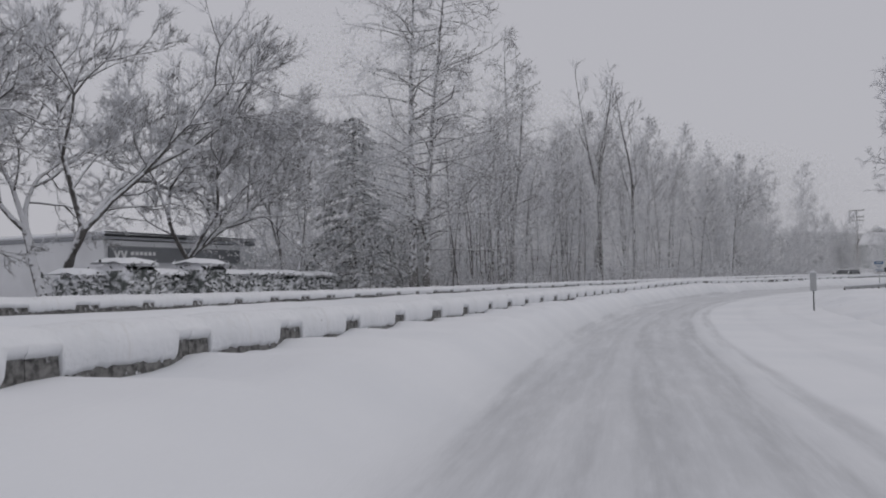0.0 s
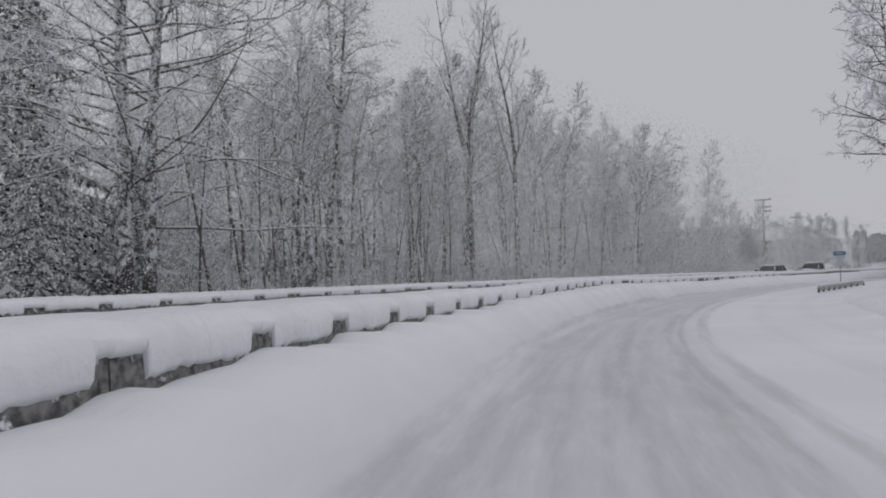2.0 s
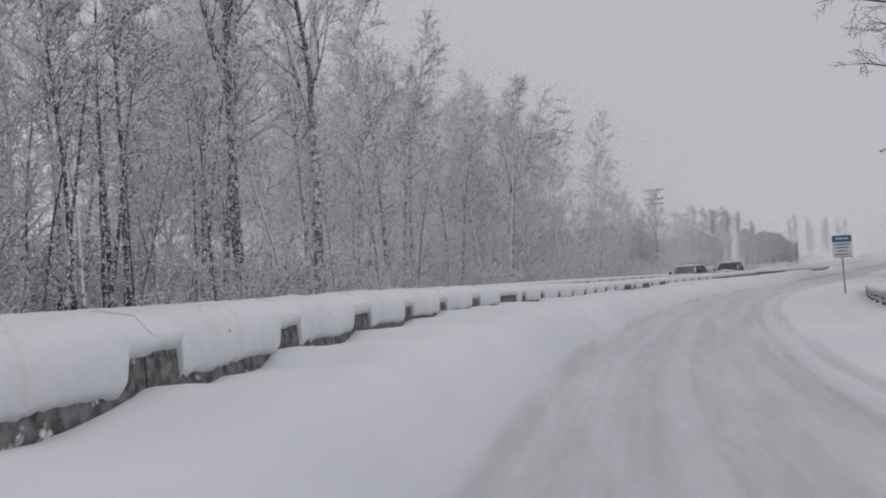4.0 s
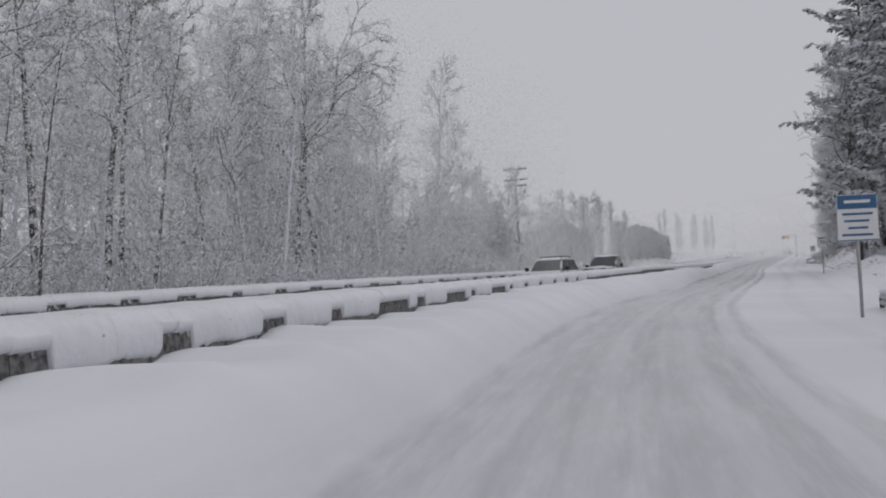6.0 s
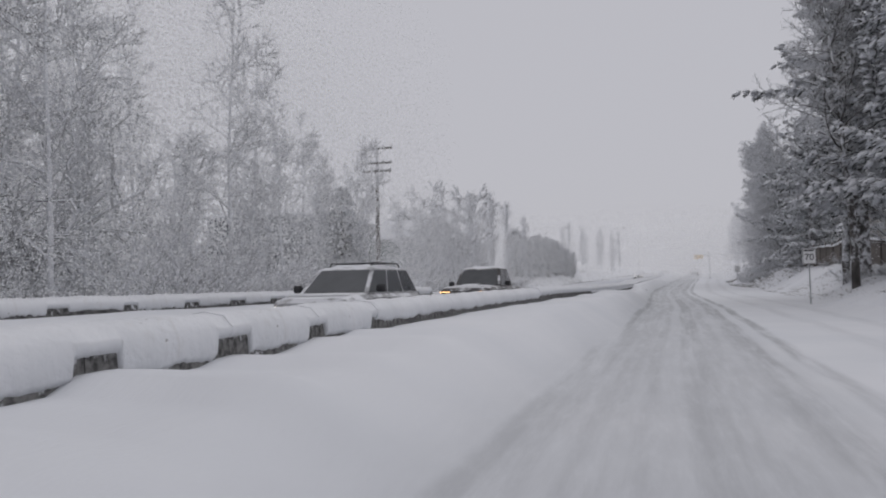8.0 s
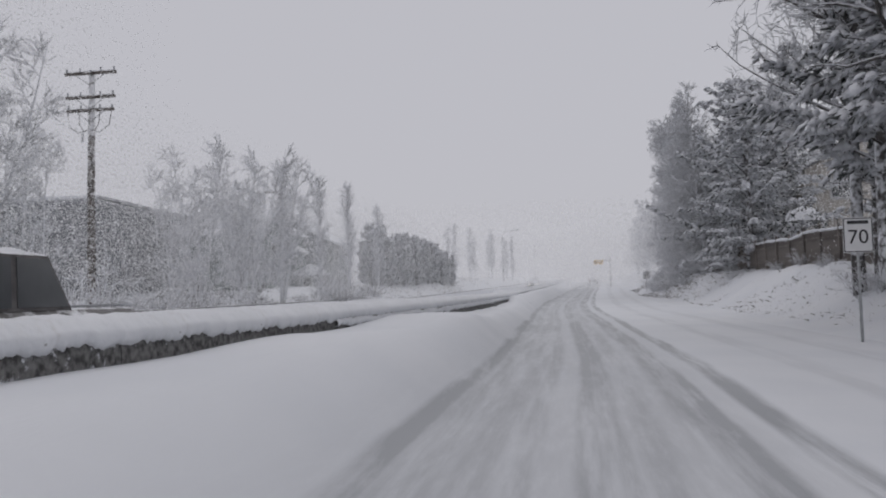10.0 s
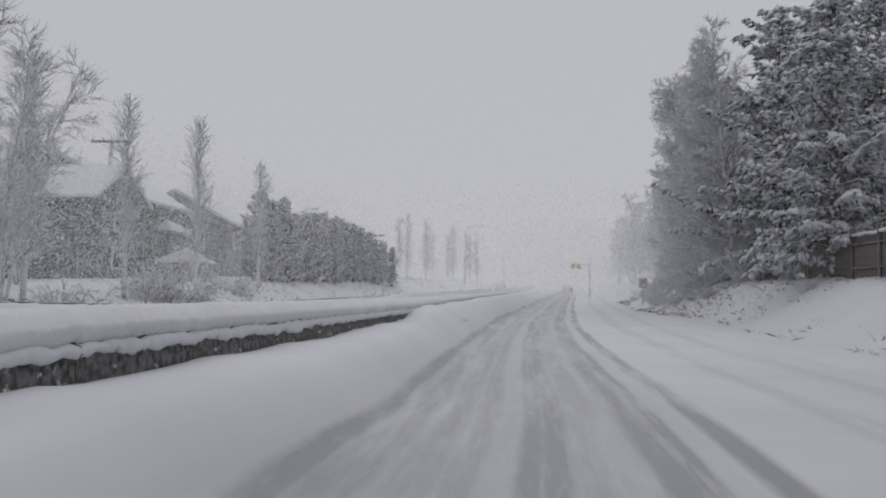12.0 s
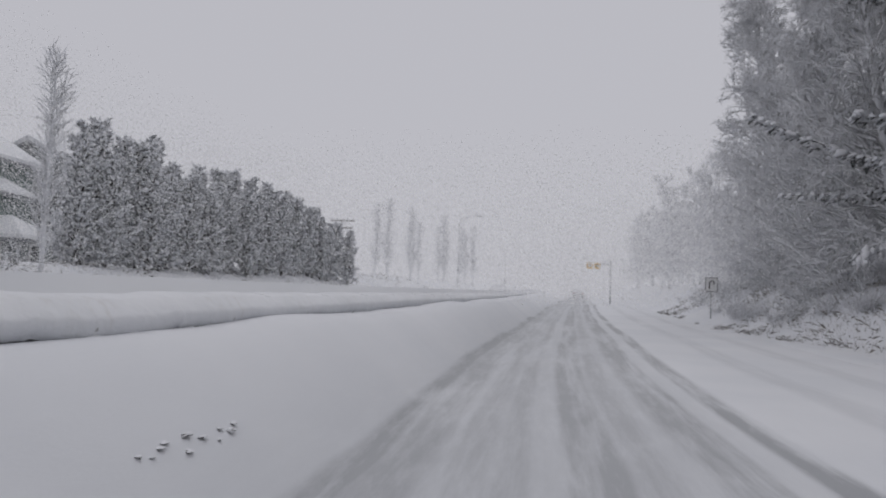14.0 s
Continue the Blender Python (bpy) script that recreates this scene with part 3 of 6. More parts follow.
def bare_tree(seed, height=15, girth=0.16, clear=0.3, limbs=16, reach=0.3, angle=0.9, lift=0.06, branches=6, twigs=6, lean=0.03,
              stems=1, spread=0.0, fork=None, twig_len=0.9, narrow=0.0, twig_r=0.014, wild=0.14, fork_out=0.32, forks=2, apart=0.0, splay=(0.5, 1.25), sway=0.035):
    """Meshes of a leafless tree: trunk with its limbs, and the crown of branches and twigs."""
    rng = random.Random(seed)
    wood, crown = Mesh(), Mesh()
    leaders = []
    for k in range(stems):
        w = rng.uniform(0, 6.28) if stems < 2 else 6.28 * k / stems + (0 if apart else rng.uniform(-0.4, 0.4))
        d = Vector((math.cos(w) * (spread + lean), math.sin(w) * (spread + lean), 1))
        h = height * (1 if k == 0 else rng.uniform(0.8, 0.98))
        if fork:
            pts, rad = wander(rng, Vector((0, 0, -0.3)), d, h * fork, 7, girth, girth * 0.72, 0.03, 0.02)
            wood.tube(pts, rad, 8, cap=False)
            for q in range(forks + (rng.random() < 0.6)):
                ww = w + q * 6.28 / (forks + 0.5) + rng.uniform(-0.5, 0.5)
                dd = Vector((math.cos(ww) * fork_out, math.sin(ww) * fork_out, 1))
                p2, r2 = wander(rng, pts[-1] - Vector((0, 0, girth * 0.8)), dd, h * (1 - fork) * rng.uniform(0.8, 1), 7, girth * 0.66, 0.02, 0.07, 0.08)
                wood.tube(p2, r2, 6, cap=False)
                leaders.append((p2, r2, 0.08))
        else:
            pts, rad = wander(rng, Vector((math.cos(w), math.sin(w), 0)) * (spread * 0.6 + apart) + Vector((0, 0, -0.3)), d, h, 10, girth * (1 if k == 0 else 0.8), 0.015, sway, 0.02)
            wood.tube(pts, rad, 8)
            leaders.append((pts, rad, clear))
    for pts, rad, start in leaders:
        for i in range(max(3, limbs // len(leaders))):
            f = start + (1 - start) * ((i + rng.random()) / max(3, limbs // len(leaders))) * 0.97
            p, ax = along(pts, f)
            r = rad[min(int(f * (len(rad) - 1)), len(rad) - 1)]
            taper = (1 - f) ** 0.7 * (1 - narrow) + 0.22 + narrow * 0.5
            length = height * reach * taper * rng.uniform(0.65, 1.15)
            lp, lr = wander(rng, p, side_dir(rng, ax, angle * rng.uniform(0.75, 1.2)), length, 5, max(0.018, min(r * 0.5, 0.07)), 0.012, 0.10 + wild * 0.25, lift)
            wood.tube(lp, lr, 4, cap=False)
            for j in range(branches):
                g = 0.18 + 0.82 * (j + rng.random()) / branches
                bp, bax = along(lp, min(g, 0.99))
                bl = length * 0.46 * (1.15 - g) + 0.2 + twig_len * 0.4
                bd = side_dir(rng, bax, rng.uniform(0.5, 0.95))
                qp, qr = wander(rng, bp, bd, bl, 3, 0.016, twig_r * 0.8, wild, lift)
                crown.tube(qp[::3] if bl < 1.0 else qp, qr[::3] if bl < 1.0 else qr, 3, cap=False)
                for t in range(twigs):
                    tp, tax = along(qp, 0.15 + 0.85 * (t + rng.random()) / twigs * 0.99)
                    td = side_dir(rng, tax, rng.uniform(*splay))
                    tl = twig_len * rng.uniform(0.4, 1.0)
                    e = tp + (td + Vector((0, 0, 0.02 + lift * 0.5 + narrow * 0.1))) * tl
                    crown.spike(tp, e, twig_r * 1.15)
    return wood.data("trunk", M_BARK, True), crown.data("crown", M_TWIG)


def snow_pad(m, rng, c, e, length, width):
    """A long soft pad of snow lying on a spray that points along e."""
    w = e.cross(Vector((0, 0, 1)))
    w = w.normalized() * width if w.length > 0.05 else Vector((width, 0, 0))
    drop = Vector((0, 0, -width * rng.uniform(0.35, 0.75)))
    top = Vector((0, 0, width * rng.uniform(0.35, 0.6)))
    a, b = c - e * length * 0.45, c + e * length * 0.55
    l1, l2 = c - e * length * 0.2 + w * rng.uniform(0.8, 1.2) + drop, c + e * length * 0.3 + w * rng.uniform(0.6, 1.1) + drop * 1.2
    r1, r2 = c - e * length * 0.2 - w * rng.uniform(0.8, 1.2) + drop, c + e * length * 0.3 - w * rng.uniform(0.6, 1.1) + drop * 1.2
    n = len(m.v)
    for q in (a, l1, l2, b + drop * 1.1, r2, r1, c - e * length * 0.15 + top, c + e * length * 0.25 + top * 0.9):
        m.v.append((q.x, q.y, q.z))
    m.f += [tuple(n + i for i in q) for q in ((0, 1, 6), (1, 2, 7, 6), (2, 3, 7), (3, 4, 7), (4, 5, 6, 7), (5, 0, 6), (5, 4, 3, 2, 1, 0))]


def forked_tree(seed, trunk=3.0, girth=0.22, reach=3.0, levels=6, stems=1, spread=0.0, splay=0.5, lift=0.03, shrink=(0.68, 0.86), twigs=6, twig_len=0.55, twig_r=0.014, bend=0.09, start=0.0):
    """Meshes of a spreading tree whose limbs fork again and again into fine twigs."""
    rng = random.Random(seed)
    wood, crown = Mesh(), Mesh()

    def grow(p, d, length, r, level):
        pts, rad = wander(rng, p, d, length, 4, r, r * 0.74, bend, lift)
        (wood if r > 0.028 else crown).tube(pts, rad, 8 if level < 2 else (5 if r > 0.028 else 3), cap=False)
        end = (pts[-1] - pts[-2]).normalized()
        if level >= levels - 3:
            for t in range(twigs if level >= levels - 1 else twigs // 2):
                q, ax = along(pts, 0.15 + 0.84 * rng.random())
                e = side_dir(rng, ax, rng.uniform(0.35, 1.0)) + Vector((0, 0, 0.1))
                crown.spike(q, q + e * twig_len * rng.uniform(0.45, 1.1), twig_r)
        if level >= levels:
            return
        for k in range(2 + (rng.random() < 0.4)):
            grow(pts[-1], side_dir(rng, end, splay * rng.uniform(0.55, 1.3)), length * rng.uniform(*shrink), r * (0.74 if k == 0 else 0.62), level + 1)
        if 1 <= level < levels - 2:
            q, ax = along(pts, rng.uniform(0.35, 0.8))
            grow(q, side_dir(rng, ax, rng.uniform(0.7, 1.1)), length * 0.6, r * 0.42, level + 2)

    for k in range(stems):
        w = start + 6.283 * k / stems
        d = Vector((math.cos(w) * spread, math.sin(w) * spread, 1)).normalized()
        pts, rad = wander(rng, Vector((math.cos(w), math.sin(w), 0)) * 0.12 + Vector((0, 0, -0.3)), d, trunk, 5, girth, girth * 0.8, 0.04, 0.02)
        wood.tube(pts, rad, 9, cap=False)
        for j in range(3):
            grow(pts[-1] - d * girth * 0.5, side_dir(rng, d, splay * rng.uniform(0.7, 1.25)), reach * rng.uniform(0.85, 1.1), girth * 0.6, 1)
    return wood.data("trunk", M_BARK, True), crown.data("crown", M_TWIG)


def conifer(seed, height=18, radius=4.2, low=0.08, boughs=95, droop=0.25, clump=0.62, slim=0.0, snowy=0.62, blades=4, needle=None, loose=0.0):
    """Meshes of a snow-laden conifer: trunk and boughs, dark needle sprays that hang from them, and long pads of snow lying on the sprays."""
    rng = random.Random(seed)
    wood, green, snow = Mesh(), Mesh(), Mesh()
    wood.tube([(0, 0, -0.3), (0.1, 0, height * 0.5), (0, 0.1, height * 0.98)], [0.028 * height ** 0.9, 0.016 * height ** 0.9, 0.02], 8)
    for i in range(boughs):
        f = low + (0.985 - low) * (i + rng.random()) / boughs
        w = i * 2.4 + rng.uniform(-0.5, 0.5)
        length = radius * ((1 - f) ** (0.7 - 0.3 * slim) * 1.05 + 0.10) * rng.uniform(0.6 - 0.2 * loose, 1.2 + 0.1 * loose) * (1 + (0.3 + 0.12 * loose) * math.sin(f * 19 + seed) * math.cos(w + seed))
        d = Vector((math.cos(w), math.sin(w), 0.35 - 0.3 * (1 - f) + slim * 0.9 + (abs(rng.gauss(0, 0.34)) - 0.1) * loose))
        pts, rad = wander(rng, Vector((0, 0, f * height)), d, length, 5, 0.05, 0.015, 0.05 + 0.07 * loose, -droop * (0.4 - 0.5 * loose * rng.random()) + slim * 0.1)
        wood.tube(pts, rad, 4, cap=False)
        steps = max(3, int(length / (clump * 0.62)))
        for j in range(steps):
            g = 0.2 + 0.8 * (j + rng.random() * 0.7) / steps
            p, ax = along(pts, min(g, 0.99))
            ax = ax.normalized()
            side = ax.cross(Vector((0, 0, 1))).normalized() if abs(ax.z) < 0.95 else Vector((1, 0, 0))
            for q in ((-1, 0, 1) if slim < 0.6 else (-0.7, 0.7)):
                if rng.random() < 0.08:
                    continue
                size = clump * rng.uniform(0.7, 1.25) * (1.15 - 0.35 * g)
                out = (ax * rng.uniform(0.6, 1.1) + side * q * rng.uniform(0.7, 1.1) + Vector((0, 0, -0.25 - 0.35 * droop * (1 + abs(q)) + slim * 0.7))).normalized()
                c = p + out * size * (0.55 if q else 0.3) + Vector((0, 0, rng.uniform(-0.12, 0.06)))
                for t in range(blades):
                    e = (out + Vector((rng.gauss(0, 0.4), rng.gauss(0, 0.4), rng.gauss(-0.3 + slim * 0.3, 0.3)))).normalized()
                    r = e.cross(Vector((rng.gauss(0, 1), rng.gauss(0, 1), rng.gauss(0, 1)))).normalized()
                    o = c - e * size * 0.35
                    green.add([o, o + e * size * 0.5 - r * size * 0.15, o + e * size * 1.05, o + e * size * 0.5 + r * size * 0.15], [(0, 1, 2, 3)])
                if rng.random() < snowy:
                    snow_pad(snow, rng, c + Vector((0, 0, 0.05)), out, size * rng.uniform(0.8, 1.2) * (1 - 0.15 * loose), size * rng.uniform(0.2, 0.34) * (1 + 0.45 * loose * rng.random()))
    return wood.data("trunk", M_BARK), green.data("needles", needle or M_NEEDLE), snow.data("snow_load", M_CLUMP, True)


def thicket(seed, height=2.2, width=2.6, canes=26, twigs=7, arch=-0.10):
    """Meshes of a snowed-in bush: arching canes and their twigs."""
    rng = random.Random(seed)
    wood, crown = Mesh(), Mesh()
    for i in range(canes):
        w = rng.uniform(0, 6.283)
        o = Vector((math.cos(w), math.sin(w), 0)) * rng.uniform(0, width * 0.3) + Vector((0, 0, -0.2))
        d = Vector((math.cos(w) * 0.55, math.sin(w) * 0.55, 1))
        h = height * rng.uniform(0.5, 1.25)
        pts, rad = wander(rng, o, d, h, 5, 0.028, 0.014, 0.10, arch)
        wood.tube(pts, rad, 4, cap=False)
        for j in range(twigs):
            p, ax = along(pts, 0.2 + 0.79 * (j + rng.random()) / twigs)
            q, r = wander(rng, p, side_dir(rng, ax, rng.uniform(0.5, 1.1)), height * rng.uniform(0.18, 0.42), 3, 0.018, 0.012, 0.16, arch)
            crown.tube(q[::3], r[::3], 3, cap=False)
            for t in range(3):
                a, tx = along(q, 0.3 + 0.23 * t)
                e = a + side_dir(rng, tx, 0.7) * height * rng.uniform(0.08, 0.2)
                crown.spike(a, e, 0.018)
    return wood.data("canes", M_TWIG, True), crown.data("twigs", M_TWIG)


def plant(name, meshes, names, label, category, s, d, scale=1.0, turn=None, group="", z=-0.05, stretch=1.0, lean=(0.0, 0.0), rng=random.Random(77)):
    tilt = Matrix.Rotation(heading(s), 4, "Z") @ Euler((lean[1], lean[0], 0)).to_matrix().to_4x4() @ Matrix.Rotation(-heading(s), 4, "Z")   # lean: along the road, across it
    m = Matrix.Translation(P(s, d, z)) @ tilt @ Matrix.Rotation(rng.uniform(0, 6.28) if turn is None else turn, 4, "Z") @ Matrix.Diagonal((scale, scale, scale * stretch, 1))
    t = thing(name, label, category, m, group)
    for me, nm in zip(meshes, names):
        ob = part(nm, me, None, t)
        if nm in ("brushwood", "snow_load"):
            tagged(ob, kind="stuff")
    return t


def paled(meshes):
    """The same tree in the pale material: lying snow, and haze put into its colour."""
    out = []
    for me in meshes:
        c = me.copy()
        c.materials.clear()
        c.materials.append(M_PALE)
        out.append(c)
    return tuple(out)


TC = ("trunk", "crown")
COTTON_TURN = heading(49.0) + 2.12   # the two stems stand across the bend
ALDER = [bare_tree(100 + i, height=15 + i % 3, girth=0.13 + 0.015 * (i % 3), clear=0.36 + 0.06 * (i % 4), limbs=24, reach=0.21, angle=0.9, branches=6, twigs=8,
                   lean=0.05, twig_len=0.6, twig_r=0.018, wild=0.22, splay=(0.4, 1.0)) for i in range(6)]
THIN = [bare_tree(130 + i, height=12, girth=0.085, clear=0.45, limbs=11, reach=0.15, angle=0.75, branches=4, twigs=5, lean=0.1, twig_len=0.55, twig_r=0.018, wild=0.22) for i in range(5)]
COTTON = bare_tree(7, height=27, girth=0.36, clear=0.13, limbs=130, reach=0.30, angle=1.3, lift=-0.07, branches=7, twigs=7, stems=2, spread=0.0, lean=0.0, apart=0.45, twig_len=0.9, twig_r=0.02, wild=0.34)
TALL = [bare_tree(20 + i, height=24, girth=0.27, fork=0.42, limbs=30, reach=0.17, angle=0.6, lift=0.10, branches=6, twigs=6, lean=0.02, twig_len=0.9, splay=(0.25, 0.75)) for i in range(2)]
MAPLE = [forked_tree(31, trunk=4.6, girth=0.24, reach=3.9, levels=7, stems=2, spread=0.42, splay=0.55, twigs=10, twig_r=0.016, start=2.2),
         forked_tree(32, trunk=2.6, girth=0.21, reach=2.7, levels=7, splay=0.72, lift=0.02, twigs=10, twig_len=0.45, twig_r=0.016),
         forked_tree(33, trunk=3.6, girth=0.13, reach=2.6, levels=6, stems=2, spread=0.22, splay=0.36, lift=0.06, twigs=10, twig_len=0.5, twig_r=0.015, start=2.0)]
MAST = bare_tree(35, height=24, girth=0.27, clear=0.5, limbs=34, reach=0.2, angle=1.1, lift=0.0, branches=6, twigs=6, lean=0.01, twig_len=0.8, wild=0.3)
POLE = [bare_tree(36 + i, height=11, girth=0.11, clear=0.5, limbs=9, reach=0.16, angle=0.8, branches=4, twigs=5, lean=0.02, twig_len=0.55, wild=0.25) for i in range(3)]
OVERHANG = bare_tree(48, height=16, girth=0.22, clear=0.33, limbs=84, reach=0.40, angle=1.05, lift=0.05, branches=10, twigs=9, twig_len=0.5, twig_r=0.015, wild=0.36)
SNAG = bare_tree(41, height=15, girth=0.26, clear=0.25, limbs=20, reach=0.3, angle=1.0, lift=-0.02, branches=6, twigs=5, lean=0.02, twig_len=0.8)
CROOK = forked_tree(45, trunk=6.6, girth=0.26, reach=3.1, levels=6, splay=0.68, lift=-0.03, twigs=6, twig_len=0.6, twig_r=0.018, bend=0.13)
BROAD = [bare_tree(51 + i, height=16, girth=0.22, clear=0.05, limbs=92, reach=0.22, angle=1.05, lift=0.04, branches=8, twigs=10, twig_len=0.5, twig_r=0.016, wild=0.34) for i in range(2)]
HIGH = [bare_tree(57 + i, height=17, girth=0.22, clear=0.40, limbs=60, reach=0.24, angle=1.15, lift=0.04, branches=8, twigs=9, twig_len=0.5, twig_r=0.016, wild=0.36) for i in range(2)]
POPLAR = [bare_tree(61 + i, height=10.5, girth=0.13, clear=0.1, limbs=60, reach=0.25, angle=0.24, lift=0.05, branches=6, twigs=4, lean=0.005, twig_len=0.45, narrow=0.15, twig_r=0.012, wild=0.07, splay=(0.1, 0.35), sway=0.006) for i in range(2)]
CLUMP = [bare_tree(71 + i, height=10.5, girth=0.10, clear=0.12, limbs=60, reach=0.17, lean=0.0, angle=0.8, lift=0.06, branches=6, twigs=6, stems=3, spread=0.16, twig_len=0.6, wild=0.26, splay=(0.3, 0.8)) for i in range(2)]
FIR = [conifer(81, 20, 4.8, 0.13, 104, clump=0.52, snowy=0.9, blades=4, loose=1.0), conifer(82, 15, 4.5, 0.03, 96, clump=0.49, snowy=0.9, blades=4, loose=1.0), conifer(83, 13, 3.8, 0.03, 90, clump=0.46, snowy=0.9, blades=4, loose=1.0)]
CEDAR = [conifer(91 + i, 6.0, 1.5, 0.0, 62, droop=0.0, clump=0.41, slim=0.55, snowy=0.95, blades=3, needle=M_CEDAR, loose=1.0) for i in range(3)]
YEW = conifer(95, 11, 2.8, 0.01, 95, droop=0.3, clump=0.40, snowy=0.7, blades=4, needle=M_CEDAR)
DARK_YEW = conifer(96, 11, 2.9, 0.01, 110, droop=0.35, clump=0.36, snowy=0.55, blades=5, needle=M_YEW)
FN = ("trunk", "foliage", "snow_load")
BUSH = [thicket(200 + i, 2.0 + 0.3 * (i % 3), 2.6, 20, 5) for i in range(4)]
BN = ("stem", "brushwood")
# pale sets: snowy crowns, their colour also stands in for distance haze
PALE_ALDER = [paled(bare_tree(160 + i, height=15.5, girth=0.11, clear=0.22, limbs=22, reach=0.21, angle=0.9, branches=6, twigs=5, lean=0.05, twig_len=0.8, twig_r=0.023, wild=0.24, splay=(0.35, 0.95))) for i in range(4)]
PALE_BROAD = [paled(bare_tree(55 + i, height=16, girth=0.22, clear=0.08, limbs=34, reach=0.27, angle=0.95, lift=0.05, branches=7, twigs=7, twig_len=0.9, twig_r=0.028, wild=0.28)) for i in range(2)]
PALE_CLUMP = [paled(a) for a in CLUMP]
PALE_BANK_BROAD = [paled(a) for a in BROAD]
PALE_BUSH = [paled(a) for a in BUSH[:3]]
PALE_POPLAR = [paled(a) for a in POPLAR]

# the grounds beside the bend
plant("maple_tree", MAPLE[0], TC, "spreading bare tree with twin trunks coated in snow", "tree", 29.6, 28.0, 1.0, heading(28.9) - 0.6)
plant("maple_tree", MAPLE[1], TC, "bare round-crowned tree with snow on its twigs", "tree", 34.1, 24.7, 1.0, 1.0)
plant("maple_tree", MAPLE[2], TC, "slender bare tree with two leaning trunks", "tree", 42.4, 24.4, 1.0, heading(42.4))
plant("maple_tree", MAPLE[1], TC, "bare round-crowned tree with snow on its twigs", "tree", 23.0, 28.5, 1.25, 2.4)
plant("cottonwood_tree", COTTON, TC, "very tall twin-stemmed bare tree with arching snowy limbs", "tree", 49.0, 19.3, 1.0, COTTON_TURN)
plant("fir_tree", DARK_YEW, FN, "dark broad evergreen dusted with snow", "tree", 48.3, 24.3, 1.55, stretch=0.8)
plant("fir_tree", DARK_YEW, FN, "low dark evergreen dusted with snow", "tree", 47.0, 21.8, 0.6)
plant("fir_tree", DARK_YEW, FN, "low dark evergreen dusted with snow", "tree", 51.0, 21.5, 0.62)
plant("snag_tree", SNAG, TC, "dark broken-topped trunk with drooping snowy branches", "tree", 57.8, 17.9, 1.0, 0.3)
plant("tall_tree", TALL[0], TC, "tall straight trunk forked high up, bare and snowy", "tree", 76.8, 19.6, 1.0, 0.5)
plant("tall_tree", TALL[1], TC, "tall leaning bare tree with fine upright twigs", "tree", 78.4, 16.7, 0.9, 2.0)
plant("crooked_tree", CROOK, TC, "crooked bare tree with snow-bent drooping branches", "tree", 107.8, 21.5, 1.0, 2.6)
# all but the first wear the crowns with haze in their colour
for _s, _d, _k, _v in ((102.0, 19.0, 1.05, 1), (105.0, 22.0, 1.15, 3), (110.6, 18.9, 1.05, 2), (113.8, 20.4, 1.0, 4), (99.0, 17.6, 0.9, 5)):
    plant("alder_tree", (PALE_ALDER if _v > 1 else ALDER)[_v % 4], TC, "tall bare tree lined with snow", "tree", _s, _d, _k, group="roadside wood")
_r = random.Random(12)
for _s, _d, _k in ((62.6, 20.1, 0.9), (65.4, 22.4, 1.0), (72.4, 21.8, 0.95), (71.5, 23.4, 0.9), (75.1, 24.2, 1.0), (70.1, 30.3, 1.0), (54.5, 16.5, 0.7), (60.0, 17.0, 0.72),
                   (67.5, 18.0, 0.8), (82.5, 20.5, 0.95), (86.0, 18.6, 0.8)):
    plant("alder_tree", ALDER[_r.randrange(6)], TC, "slim dark-trunked bare tree streaked with snow", "tree", _s, _d, _k * _r.uniform(0.95, 1.08), group="roadside wood")
plant("tall_tree", MAST, TC, "thick dark straight trunk, bare almost to its top", "tree", 65.4, 21.9, 1.0, 1.0)
plant("tall_tree", MAST, TC, "thick dark straight trunk, bare almost to its top", "tree", 59.6, 18.2, 0.8, 2.7)
for _i, (_s, _d, _a) in enumerate(((50.6, 17.0, -0.30), (51.9, 16.7, -0.17), (52.7, 17.2, -0.14), (53.7, 16.8, -0.16), (54.8, 17.4, -0.08), (56.0, 17.0, -0.05), (57.2, 17.2, 0.05), (62.0, 17.6, -0.06), (63.6, 18.4, 0.04), (66.8, 17.6, 0.08),
                                     (69.4, 18.8, -0.07), (73.2, 18.0, 0.06))):
    plant("leaning_tree", POLE[_i % 3], TC, "thin dark leaning trunk streaked with snow", "tree", _s, _d, 0.8 + 0.1 * (_i % 3), group="leaning trunks of the wood's edge", lean=(_a, 0.02 * (_i % 3)))
# the wood behind
for _i in range(150):
    _s = _r.uniform(51, 142)
    _d = 20.5 + (_i % 15) * 1.7 + _r.uniform(-1, 1)
    _top = float(np.interp(_s, [47, 60, 95, 118, 132, 142], [0.9, 1.05, 1.25, 1.12, 0.75, 0.5]))
    # deeper and farther trees get the twig colour with haze painted in
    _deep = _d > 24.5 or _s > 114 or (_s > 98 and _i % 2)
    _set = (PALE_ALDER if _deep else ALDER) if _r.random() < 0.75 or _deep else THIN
    plant("alder_tree", _set[_r.randrange(len(_set))], TC, "slim snowy bare tree with haze painted into its twigs" if _deep else "slim dark-trunked bare tree streaked with snow", "tree",
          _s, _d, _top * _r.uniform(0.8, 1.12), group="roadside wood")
for _i in range(40):
    plant("sapling", THIN[_i % 5], TC, "thin leaning sapling streaked with snow", "tree", _r.uniform(50, 90), _r.uniform(15.5, 23), _r.uniform(0.55, 0.95), group="saplings of the wood's edge")
for _i in range(80):
    _s = _r.uniform(50, 140)
    # from 88 m on, bushes in the haze-painted colour
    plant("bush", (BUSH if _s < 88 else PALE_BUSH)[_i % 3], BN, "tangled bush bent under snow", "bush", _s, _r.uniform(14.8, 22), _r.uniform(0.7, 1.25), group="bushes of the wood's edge")
